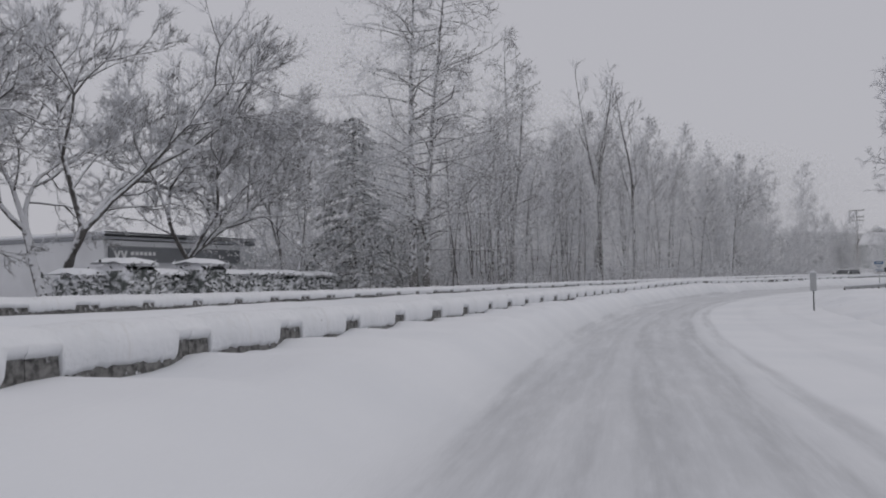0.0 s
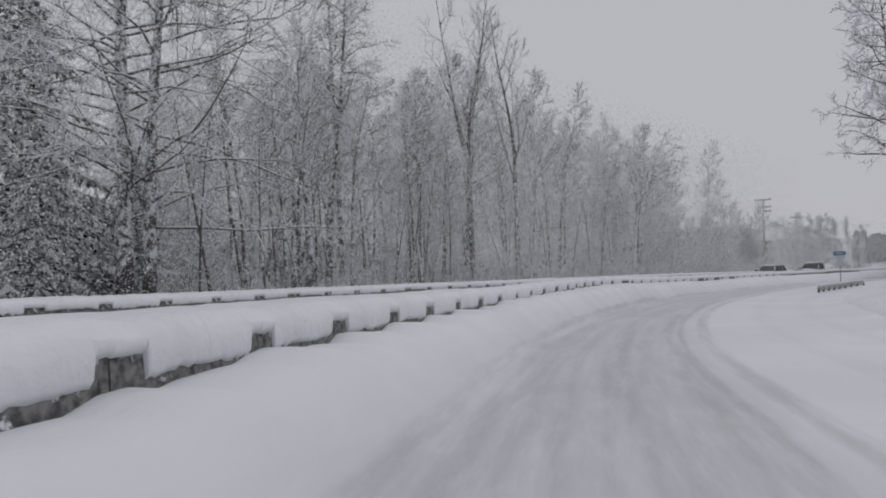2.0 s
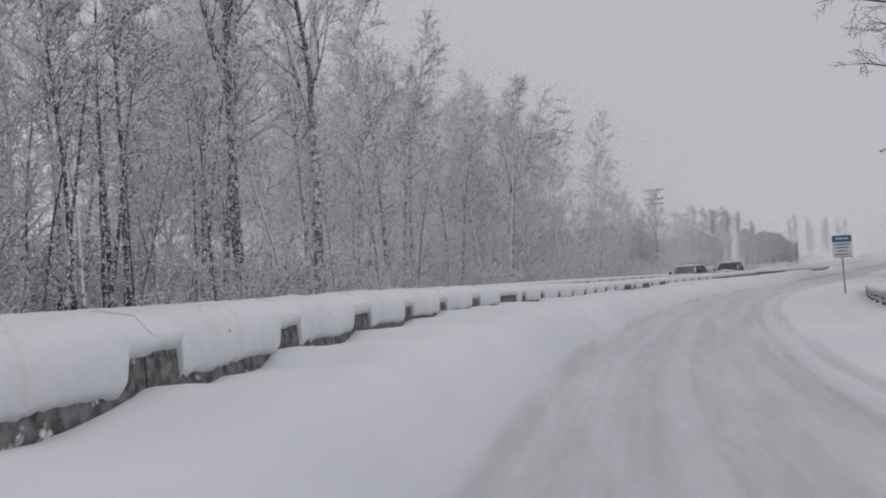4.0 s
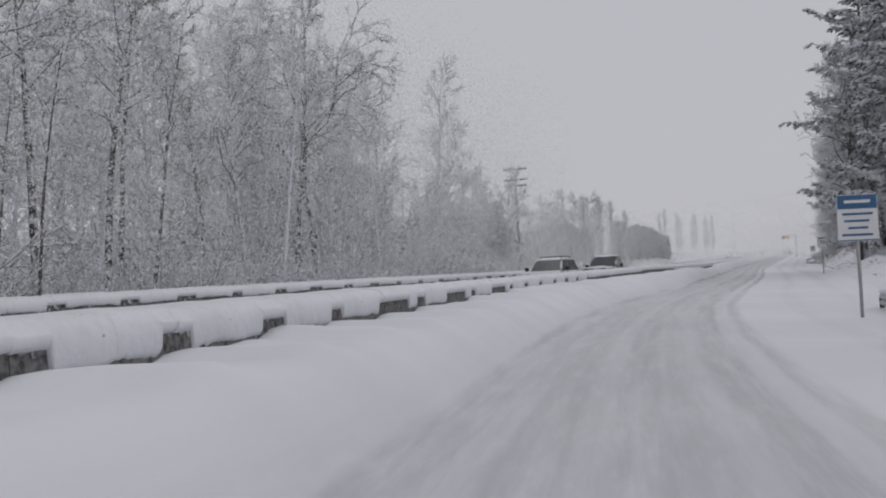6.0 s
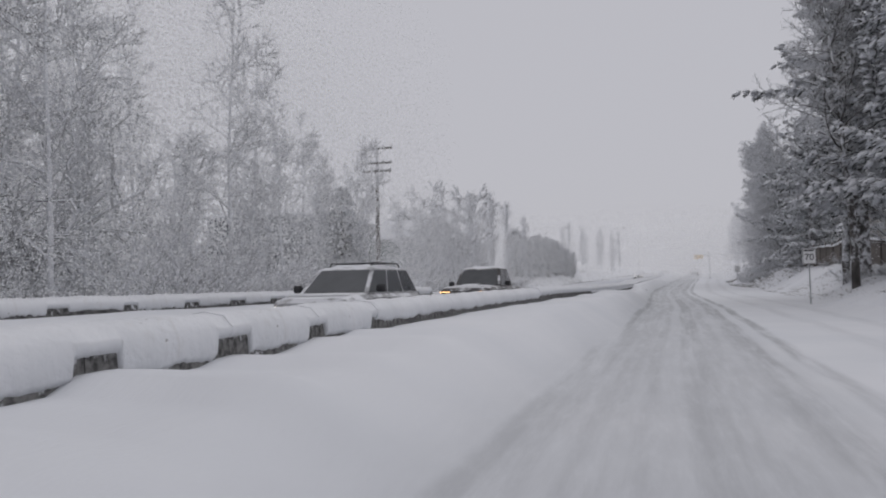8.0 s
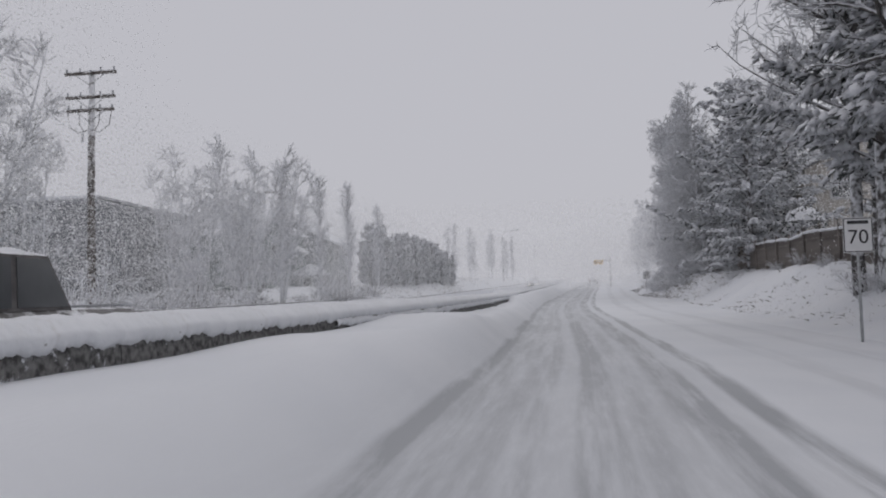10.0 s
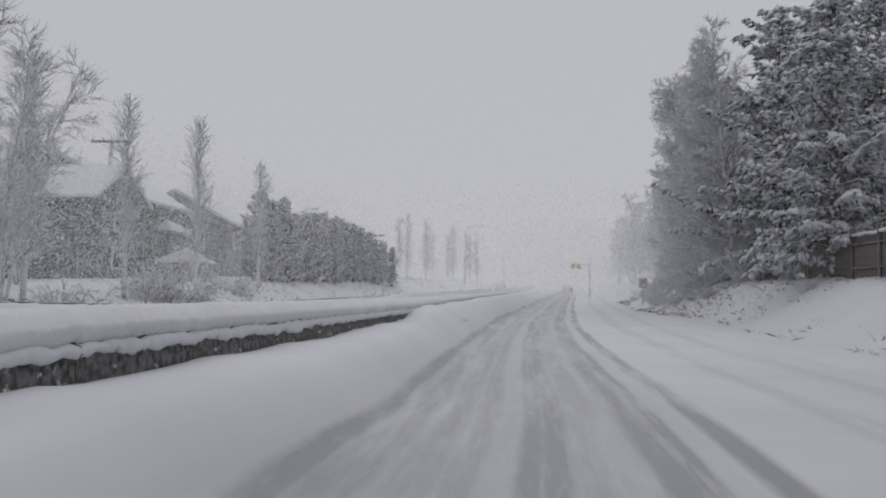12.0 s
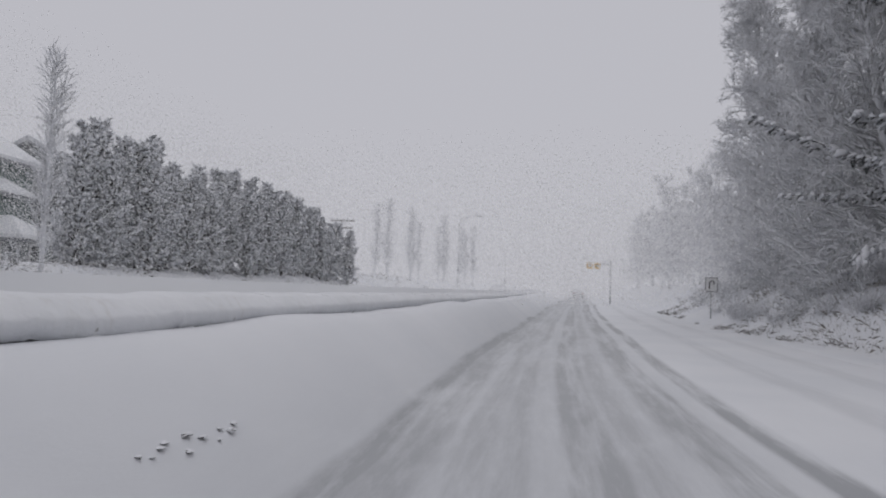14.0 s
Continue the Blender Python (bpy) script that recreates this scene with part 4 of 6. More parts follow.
# filler brush, paled in its colour like haze between the trunks
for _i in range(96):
    plant("bush", PALE_BUSH[_i % 3], BN, "tall bush deep in the wood, haze painted into its twigs", "bush", 52 + 86 * _r.random() ** 1.6, _r.uniform(23, 46), _r.uniform(1.5, 3.0), group="undergrowth of the wood")
plant("small_tree", PALE_CLUMP[0], TC, "small bare tree bent by snow", "tree", 113.9, 20.8, 0.75)
plant("small_tree", PALE_CLUMP[1], TC, "small many-stemmed bare tree with snow", "tree", 118.6, 20.3, 0.75)
plant("small_tree", PALE_CLUMP[0], TC, "small bare tree at the end of the wood", "tree", 128.0, 21.5, 0.85)
plant("small_tree", PALE_CLUMP[1], TC, "slim bare tree beside the utility pole", "tree", 137.4, 20.5, 1.05)
plant("fir_tree", YEW, FN, "snow-plastered evergreen beside the utility pole", "tree", 136.8, 20.4, 0.68)
for _i, (_s, _d) in enumerate(((137.0, 20.0), (138.3, 21.2), (136.2, 19.2))):
    plant("fir_tree", CEDAR[_i], FN, "low evergreen cone heavy with snow", "tree", _s, _d, 0.72)
# the clump past the pole
for _s, _d, _k, _v in ((153.7, 19.1, 1.0, 0), (155.2, 17.2, 1.05, 1), (157.0, 18.4, 0.95, 0), (158.6, 16.4, 0.98, 1), (160.5, 18.8, 0.8, 0),
                       (156.5, 22.0, 0.9, 0), (160.0, 22.6, 0.85, 1), (164.5, 21.5, 0.8, 0), (168.5, 23.5, 0.8, 1)):
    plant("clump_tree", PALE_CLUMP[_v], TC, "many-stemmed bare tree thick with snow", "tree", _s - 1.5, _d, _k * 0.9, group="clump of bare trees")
for _i in range(20):
    plant("bush", BUSH[_i % 4], BN, "tangled bush bent under snow", "bush", _r.uniform(140, 178), _r.uniform(14.2, 19.5), _r.uniform(0.45, 0.95), group="bushes of the verge")
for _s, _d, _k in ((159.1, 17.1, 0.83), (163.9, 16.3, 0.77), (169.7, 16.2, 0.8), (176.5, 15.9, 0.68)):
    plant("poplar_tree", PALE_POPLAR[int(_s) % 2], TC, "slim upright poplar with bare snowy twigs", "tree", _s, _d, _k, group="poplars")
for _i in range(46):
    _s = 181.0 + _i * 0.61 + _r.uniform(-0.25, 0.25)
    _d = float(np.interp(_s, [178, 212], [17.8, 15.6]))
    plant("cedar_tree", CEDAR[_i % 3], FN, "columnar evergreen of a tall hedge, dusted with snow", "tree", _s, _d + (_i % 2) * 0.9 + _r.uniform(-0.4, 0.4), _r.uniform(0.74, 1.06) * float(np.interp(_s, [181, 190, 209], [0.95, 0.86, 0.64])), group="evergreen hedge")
# far row, faded by its twig colour as haze would
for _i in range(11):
    plant("poplar_tree", PALE_POPLAR[_i % 2], TC, "distant slim poplar with snowfall haze painted into its twigs", "tree", 246 + _i * 3.0 + _r.uniform(-1, 1), 23.0 - _i * 0.65 + _r.uniform(-1, 1), _r.uniform(0.7, 0.98), group="distant poplars")

# the bank on the other side
plant("roadside_tree", HIGH[1], TC, "tall bare roadside tree with upswept snowy branches", "tree", 83.0, -8.4, 1.25, 0.5)
plant("roadside_tree", BROAD[0], TC, "bare roadside tree with snowy branches", "tree", 97.0, -13.5, 0.8, 1.5)
for _s, _d, _v, _k in ((126.5, -11.4, 0, 1.25), (133.8, -11.3, 0, 1.2), (139.6, -10.2, 0, 1.2), (146.5, -18.8, 1, 1.15), (153.0, -17.5, 0, 0.9), (172.0, -15.6, 2, 1.05),
                       (168.5, -12.4, 2, 0.95), (173.5, -14.0, 1, 0.95), (182.5, -13.8, 1, 1.12), (187.0, -15.5, 0, 0.85), (177.5, -17.5, 0, 0.9), (122.0, -14.5, 2, 1.0)):
    plant("fir_tree", FIR[_v], FN, "big evergreen with boughs weighed down by snow", "tree", _s, _d, _k, group="evergreens on the bank")
plant("bank_tree", OVERHANG, TC, "spreading bare tree that overhangs the road, snow on every branch", "tree", 141.2, -9.7, 1.06, 0.4, group="bare trees on the bank")
for _s, _d, _v, _k in ((134.5, -8.7, 0, 1.0), (144.0, -11.5, 1, 0.95)):
    plant("bank_tree", HIGH[_v], TC, "tall bare tree overhanging the bank, snow on every branch", "tree", _s, _d, _k, group="bare trees on the bank")
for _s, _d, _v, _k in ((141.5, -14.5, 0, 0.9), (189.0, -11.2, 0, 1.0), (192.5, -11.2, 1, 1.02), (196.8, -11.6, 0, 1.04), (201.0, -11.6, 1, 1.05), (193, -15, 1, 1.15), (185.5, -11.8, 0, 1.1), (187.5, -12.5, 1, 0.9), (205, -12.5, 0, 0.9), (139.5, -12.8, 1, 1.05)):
    plant("bank_tree", (PALE_BANK_BROAD if _s > 184 else BROAD)[_v], TC, "broad bare tree with snow along every branch", "tree", _s, _d, _k, group="bare trees on the bank")
# far bank trees, faded through their painted colour
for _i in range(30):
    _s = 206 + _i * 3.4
    plant("bank_tree", PALE_BROAD[_i % 2], TC, "distant bare tree with snowfall haze painted into its twigs", "tree", _s, -10.5 - (_i % 3) * 4 + _r.uniform(-1, 1), _r.uniform(0.6, 0.85), group="distant trees on the bank")
for _i in range(26):
    plant("bush", PALE_BUSH[_i % 3], BN, "tall tangled bush thick with snow below the bare trees", "bush", 180.5 + _i * 1.05, -10.2 - _r.uniform(0, 2.5), _r.uniform(0.8, 1.4), group="bushes below the bank trees")
for _i in range(80):
    _s = _r.uniform(112, 215) if _i % 2 else _r.uniform(180, 214)
    plant("bush", PALE_BUSH[_i % 3], BN, "low brambles bent under snow", "bush", _s, -8.6 - 1.6 * float(step(130, 150, _s)) + 2.6 * float(step(172, 190, _s)) - _r.uniform(0, 2.6), _r.uniform(0.22, 0.5), group="brambles on the bank")

# ---- utility poles, lamps, signs ----
def crossarm(m, z, width, y=0.14):
    m.box((0, y, z), (width, 0.10, 0.13), ch=0.012)


def utility_pole(s, d, height=12.2, arms=((0.15, 2.5), (1.25, 2.4), (1.85, 2.3)), turn=0.0, label="tall wooden utility pole with three crossarms, streaked with snow"):
    t = thing("utility_pole", label, "utility pole", at(s, d, 0, turn + math.pi / 2))
    m = Mesh()
    m.tube([(0, 0, -0.5), (0.05, 0, height * 0.5), (0, 0, height)], [0.19, 0.165, 0.13], 12)
    part("pole", m, M_POLE, t, smooth=True)
    for down, w in arms:
        z = height - down
        a = Mesh()
        crossarm(a, z, w)
        arm = part("crossarm", a, M_POLE, t, "weathered timber crossarm topped with snow")
        for sg in (-1, 1):
            b = Mesh()
            b.tube([(sg * w * 0.3, 0.2, z - 0.05), (0, 0.16, z - 0.55)], [0.018, 0.018], 5)
            part("brace", b, M_STEEL, arm)
        for k in (-0.46, -0.2, 0.2, 0.46):
            q = Mesh()
            q.tube([(k * w, 0.14, z + 0.06), (k * w, 0.14, z + 0.13), (k * w, 0.14, z + 0.16), (k * w, 0.14, z + 0.24)], [0.02, 0.05, 0.03, 0.04], 7)
            part("insulator", q, M_GREY, arm)
        c = Mesh()
        c.box((0, 0.14, z + 0.085), (w * 0.96, 0.09, 0.05), ch=0.02)
        part("snow_ridge", c, M_SNOW, arm)
    if len(arms) > 2:
        for sg in (-1, 1):
            for k in (0.46, 0.22):
                c = Mesh()
                zz = height - arms[2][0]
                pts = [(sg * k * 2.3, 0.2, zz - 0.1), (sg * k * 2.1, 0.24, zz - 0.6 - 0.3 * k), (sg * k * 1.1, 0.24, zz - 0.95 - 0.2 * k), (sg * 0.1, 0.18, zz - 0.9)]
                c.tube(pts, [0.018] * 4, 5)
                part("jumper_cable", c, M_DARK, t)
        f = Mesh()
        f.tube([(0.34, 0.2, height - 2.9), (0.34, 0.2, height - 3.3)], [0.04, 0.05], 7)
        part("cutout_fuse", f, M_GREY, t)
    return t


utility_pole(145.5, 21.0, 11.3)
utility_pole(180.8, 28.1, 9.0, ((0.1, 2.6),), 0.1, "wooden utility pole with a snowy crossarm above the houses")
utility_pole(228.0, 22.5, 5.4, ((0.1, 2.4), (0.8, 2.2)), 0.1, "far wooden utility pole with two crossarms")


def street_lamp(s, d, height, reach, turn, label):
    t = thing("street_lamp", label, "street lamp", at(s, d, 0, turn))
    m = Mesh()
    m.tube([(0, 0, -0.2), (0, 0, 0.5), (0, 0, height - 0.8)], [0.13, 0.10, 0.07], 8)
    part("pole", m, M_STEEL, t, smooth=True)
    a = Mesh()
    a.tube([(0, 0, height - 0.85), (0, -0.35, height - 0.2), (0, -reach * 0.5, height), (0, -reach, height + 0.12)], [0.06, 0.055, 0.045, 0.04], 7)
    part("arm", a, M_STEEL, t, smooth=True)
    h = Mesh()
    h.box((0, -reach - 0.3, height + 0.1), (0.28, 0.75, 0.15), ch=0.05)
    part("lamp_head", h, M_GREY, t)


street_lamp(213.5, 27.5, 7.4, 1.8, 0.0, "grey street lamp with a short arm rising behind the evergreen hedge")
street_lamp(259.5, 15.8, 9.6, 2.4, 0.0, "tall grey street lamp with a curved arm, seen faintly through snow")
street_lamp(330.0, 16.0, 9.8, 2.2, 0.0, "distant street lamp fading into the snowfall")


def sign_panel(t, w, h, z, mat):
    m = Mesh()
    m.box((-0.06, 0, z), (0.012, w, h), ch=0.005)
    p = part("sign_panel", m, mat, t)
    return p


def bar(t, y, z, w, h, mat, x=-0.069, name="mark"):
    m = Mesh()
    m.box((x, y, z), (0.006, w, h))
    return part(name, m, mat, t)


def lettering(t, text, size, y, z, mat, x=-0.07):
    cu = bpy.data.curves.new("lettering", "FONT")
    cu.body, cu.size, cu.align_x, cu.align_y, cu.extrude = text, size, "CENTER", "CENTER", 0.002
    tmp = bpy.data.objects.new("lettering_form", cu)
    scene.collection.objects.link(tmp)
    me = bpy.data.meshes.new_from_object(tmp.evaluated_get(bpy.context.evaluated_depsgraph_get()))
    bpy.data.objects.remove(tmp)
    me.materials.clear()
    me.materials.append(mat)
    ob = new("lettering", me)
    ob.parent = t
    ob.matrix_basis = Matrix.Translation((x, y, z)) @ Euler((radians(90), 0, radians(-90))).to_matrix().to_4x4()
    return ob


M_WHITE = mat_plain("sign_white", (0.74, 0.74, 0.74), 0.4, vary=0.05)
M_BLACK = mat_plain("sign_black", (0.025, 0.025, 0.028), 0.5, vary=0.1)
M_BLUE = mat_plain("sign_blue", (0.045, 0.13, 0.26), 0.45, vary=0.1)
M_YELLOW = mat_plain("sign_yellow", (0.75, 0.50, 0.16), 0.45, vary=0.08)
M_BROWN = mat_plain("sign_panel_grey", (0.40, 0.41, 0.42), 0.5, vary=0.08)


def post(t, z, r=0.032, mat=None):
    m = Mesh()
    m.tube([(0, 0, -0.5), (0, 0, z)], [r, r], 8)
    return part("post", m, mat or M_STEEL, t, smooth=True)


def base_under(x, y):
    s, d = SD(x, y)
    return P(s, d), heading(s)


def sign_at(x, y, label, turn=0.0):
    p, h = base_under(x, y)
    return thing("road_sign", label, "road sign", Matrix.Translation(p) @ Matrix.Rotation(h + turn, 4, "Z"))


# speed limit
_t = sign_at(-27.44, 120.65, "white speed limit sign reading 70 on a thin post")
post(_t, 2.6)
_p = sign_panel(_t, 0.60, 0.75, 2.25, M_WHITE)
for _y, _z, _w, _h in ((0, 2.6, 0.56, 0.02), (0, 1.9, 0.56, 0.02), (0.28, 2.25, 0.02, 0.70), (-0.28, 2.25, 0.02, 0.70)):
    bar(_p, _y, _z, _w, _h, M_BLACK, name="border")
lettering(_p, "70", 0.42, 0, 2.2, M_BLACK)
bar(_p, 0, 2.52, 0.42, 0.07, M_BLACK, name="unread_line")
# information board on the bend
_q = P(86.5, -4.2)
_t = sign_at(_q.x, _q.y, "blue and white roadside information sign on a single post", 0.2)
post(_t, 2.45, 0.035)
_p = sign_panel(_t, 0.78, 0.94, 2.0, M_WHITE)
bar(_p, 0, 2.32, 0.75, 0.27, M_BLUE, name="header_band")
for _k in range(4):
    bar(_p, 0.02 * (_k % 2), 2.08 - 0.14 * _k, 0.58 - 0.1 * (_k % 3), 0.045, M_BLUE, name="unread_line")
bar(_p, 0, 2.33, 0.5, 0.06, M_WHITE, -0.074, "unread_line")
for _z in (1.55, 2.45):
    bar(_p, 0, _z, 0.77, 0.02, M_BLUE, name="border")
# square sign on the bank
_q = P(196.1, -7.2)
_t = sign_at(_q.x, _q.y, "square white sign with a dark symbol on a thin post", 0.05)
post(_t, 2.08)
_p = sign_panel(_t, 0.62, 0.75, 1.72, M_WHITE)
for _y, _z, _w, _h in ((0, 2.07, 0.58, 0.03), (0, 1.37, 0.58, 0.03), (0.29, 1.72, 0.03, 0.70), (-0.29, 1.72, 0.03, 0.70)):
    bar(_p, _y, _z, _w, _h, M_BLACK, name="border")
_m = Mesh()
_m.tube([(-0.072, 0.10, 1.52), (-0.072, 0.10, 1.82), (-0.072, 0.0, 1.92), (-0.072, -0.12, 1.87), (-0.072, -0.12, 1.67)], [0.035] * 5, 5)
part("arrow_symbol", _m, M_BLACK, _p)
# yellow overhead warning signs
_q = P(241.0, -3.9)
_t = sign_at(_q.x, _q.y, "grey mast arm carrying two yellow warning signs", 0.0)
_m = Mesh()
_m.tube([(0, 0, -0.5), (0, 0, 4.8)], [0.09, 0.07], 8)
part("mast", _m, M_STEEL, _t, smooth=True)
_m = Mesh()
_m.tube([(0, 0, 4.2), (0, 1.2, 4.35), (0, 2.6, 4.4)], [0.06, 0.05, 0.04], 7)
part("arm", _m, M_STEEL, _t, smooth=True)
for _y in (1.45, 2.25):
    _m = Mesh()
    _m.box((-0.1, _y, 4.05), (0.03, 0.68, 0.68), ch=0.01)
    _p = part("sign_panel", _m, M_YELLOW, _t, "yellow warning panel")
    bar(_p, _y, 4.07, 0.3, 0.2, M_BLACK, -0.12, "symbol")


def marker_post():
    s, d = 35.0, -6.0
    t = thing("marker_post", "white plastic road marker post capped with snow", "marker post", at(s, d, 0.22))
    m = Mesh()
    m.tube([(0, 0, -0.6), (0, 0, 0.7)], [0.025, 0.025], 6)
    part("stake", m, M_DARK, t)
    m = Mesh()
    m.box((-0.02, 0, 0.95), (0.05, 0.24, 0.75), ch=0.02)
    part("reflector_board", m, M_BROWN, t)
    m = Mesh()
    m.box((-0.02, 0, 1.35), (0.09, 0.27, 0.07), ch=0.03)
    part("snow_cap", m, M_SNOW, t)


marker_post()


def guard_rail(s0, d0, s1, d1, n, label):
    t = thing("guard_rail", label, "guard rail", Matrix.Identity(4))
    pts = [P(s0 + (s1 - s0) * i / n, d0 + (d1 - d0) * (i / n) ** 1.25, -0.40) for i in range(n + 1)]
    for p in pts:
        m = Mesh()
        m.box((p.x, p.y, p.z + 0.2), (0.10, 0.10, 0.9), ch=0.012)
        part("post", m, M_POLE, t)
    for a, b in zip(pts, pts[1:]):
        m = Mesh()
        u = (b - a).normalized()
        prof = [(0.0, 0.46), (0.05, 0.50), (0.05, 0.56), (0.0, 0.60), (0.05, 0.64), (0.05, 0.70), (0.0, 0.74), (-0.03, 0.60)]
        side = Vector((-u.y, u.x, 0))
        vs = [q + side * o + Vector((0, 0, z)) for q in (a, b) for o, z in prof]
        k = len(prof)
        m.add(vs, [(i, (i + 1) % k, k + (i + 1) % k, k + i) for i in range(k)])
        part("rail", m, M_STEEL, t)
        c = Mesh()
        c.tube([a + Vector((0, 0, 0.78)), (a + b) / 2 + Vector((0, 0, 0.80)), b + Vector((0, 0, 0.78))], [0.06, 0.075, 0.06], 6)
        part("snow_ridge", c, M_SNOW, t)
    return t


guard_rail(73.0, -4.75, 89.6, -5.1, 8, "steel guard rail almost buried in snow beside the side road")


# ---- fence on the bank ----
def fence():
    rng = random.Random(5)
    t = thing("wooden_fence", "weathered brown board fence with snow along its top", "fence", Matrix.Identity(4))
    mesh_b = []
    for k in range(4):
        m = Mesh()
        h = 1.62 + 0.03 * k
        m.add([(x, y, z) for x in (-0.012, 0.012) for y, z in ((-0.075, 0), (0.075, 0), (0.075, h - 0.03), (0.05, h), (-0.05, h), (-0.075, h - 0.03))],
              [(0, 1, 2, 3, 4, 5), (11, 10, 9, 8, 7, 6)] + [(i, (i + 1) % 6, 6 + (i + 1) % 6, 6 + i) for i in range(6)])
        mesh_b.append(flip_out(m.data("board", M_FENCE)))
    s = 140.0
    while s < 172:
        d = float(np.interp(s, [140, 154, 172], [-13.5, -12.9, -12.2]))
        p = P(s, d, 0.06)
        b = new("board", mesh_b[rng.randrange(4)])
        b.parent = t
        b.matrix_basis = Matrix.Translation(p) @ Matrix.Rotation(heading(s) + math.pi / 2 + rng.uniform(-0.03, 0.03), 4, "Z")
        s += 0.158
    s = 140.0
    while s < 172:
        d = float(np.interp(s, [140, 154, 172], [-13.5, -12.9, -12.2]))
        m = Mesh()
        p = P(s, d + 0.08)
        m.box((p.x, p.y, p.z + 0.95), (0.10, 0.10, 2.1), heading(s), ch=0.01)
        part("post", m, M_FENCE, t)
        e = min(s + 2.4, 172.2)
        q = P(e, float(np.interp(e, [140, 154, 172], [-13.5, -12.9, -12.2])) + 0.06)
        for h in (0.45, 1.35):
            m = Mesh()
            c = (p + q) / 2
            m.box((c.x, c.y, c.z + h), ((q - p).length, 0.05, 0.09), math.atan2(q.y - p.y, q.x - p.x), ch=0.008)
            part("stringer", m, M_FENCE, t)
        m = Mesh()
        a, b = P(s, d, 1.72), Vector((q.x, q.y, q.z + 1.72))
        m.tube([a.lerp(b, f) + Vector((0, 0, rng.uniform(-0.02, 0.03))) for f in (0, 0.25, 0.5, 0.75, 1)], [rng.uniform(0.06, 0.10) for _ in range(5)], 7)
        part("snow_ridge", m, M_SNOW, t, "ridge of snow", smooth=True)
        s += 2.4


fence()


# ---- buildings ----
def gable_house(s, d, w, l, wall_h, roof_h, mat, label, turn=0.0, z=0.0, windows=(), eave=0.45):
    """A house: walls, two snowed roof slopes, trim and windows. x runs along the road, the long way."""
    t = thing("house", label, "house", at(s, d, z, turn))
    m = Mesh()
    th = 0.15
    m.box((0, -w / 2 + th / 2, wall_h / 2 - 0.4), (l, th, wall_h + 0.8))
    m.box((0, w / 2 - th / 2, wall_h / 2 - 0.4), (l, th, wall_h + 0.8))
    for sg in (-1, 1):
        m.prism([(-w / 2 + th, -0.8), (w / 2 - th, -0.8), (w / 2 - th, wall_h), (0, wall_h + roof_h * (1 - 2 * th / w)), (-w / 2 + th, wall_h)], (0, 1, 0), (0, 0, 1), (1, 0, 0),
                (sg * (l / 2 - th / 2), 0, 0), th)
    part("wall", m, mat, t)
    for sg in (-1, 1):
        k = roof_h / (w / 2)
        run = w / 2 + eave
        m = Mesh()
        m.prism([(0, wall_h + roof_h + 0.02), (sg * run, wall_h + roof_h - k * run + 0.02), (sg * run, wall_h + roof_h - k * run + 0.16), (0, wall_h + roof_h + 0.16)],
                (0, 1, 0), (0, 0, 1), (1, 0, 0), (0, 0, 0), l + 2 * eave)
        roof = part("roof_slope", m, M_GREY, t, "grey shingle slope")
        m = Mesh()
        m.prism([(0, wall_h + roof_h + 0.17), (sg * (run + 0.03), wall_h + roof_h - k * run + 0.17), (sg * (run + 0.06), wall_h + roof_h - k * run + 0.34),
                 (sg * run * 0.5, wall_h + roof_h - k * run * 0.5 + 0.47), (0, wall_h + roof_h + 0.46)], (0, 1, 0), (0, 0, 1), (1, 0, 0), (0, 0, 0), l + 2 * eave + 0.08)
        part("snow_blanket", m, M_SNOW, roof, "deep rounded snow")
    for face, u, zc, ww, hh in windows:
        win = Mesh()
        if face == "side":
            o, ax = Vector((u, -w / 2 - 0.02, zc)), 0
        else:
            o, ax = Vector((-l / 2 - 0.02, u, zc)), 1
        sz = (ww + 0.2, 0.08, hh + 0.2) if ax == 0 else (0.08, ww + 0.2, hh + 0.2)
        win.box(o, sz, ch=0.01)
        fr = part("window", win, M_TRIM, t, "white-framed window")
        g = Mesh()
        off = Vector((0, -0.045, 0)) if ax == 0 else Vector((-0.045, 0, 0))
        for q in (-1, 1):
            c = o + off + (Vector((q * ww / 4, 0, 0)) if ax == 0 else Vector((0, q * ww / 4, 0)))
            g = Mesh()
            g.box(c, (ww / 2 - 0.05, 0.012, hh) if ax == 0 else (0.012, ww / 2 - 0.05, hh))
            part("pane", g, M_GLASS, fr)
    return t


gable_house(187.0, 33.0, 9, 11, 5.2, 2.6, M_GREEN, "grey-green two-storey house under deep snow", 0.1, 0.0,
            (("side", -3, 3.6, 1.6, 1.2), ("side", 1.5, 3.6, 1.6, 1.2), ("side", -3, 1.2, 1.8, 1.3), ("side", 2.5, 1.2, 1.6, 1.3), ("end", 0, 3.6, 1.4, 1.2)))
gable_house(200.5, 32.0, 9, 10, 4.6, 2.4, M_WALL, "pale two-storey house with snow-laden roof", 0.1, 0.0,
            (("side", -2.5, 3.3, 1.6, 1.2), ("side", 2.0, 3.3, 1.6, 1.2), ("end", -1.8, 3.3, 1.4, 1.2), ("end", 1.8, 1.2, 1.4, 1.2)))


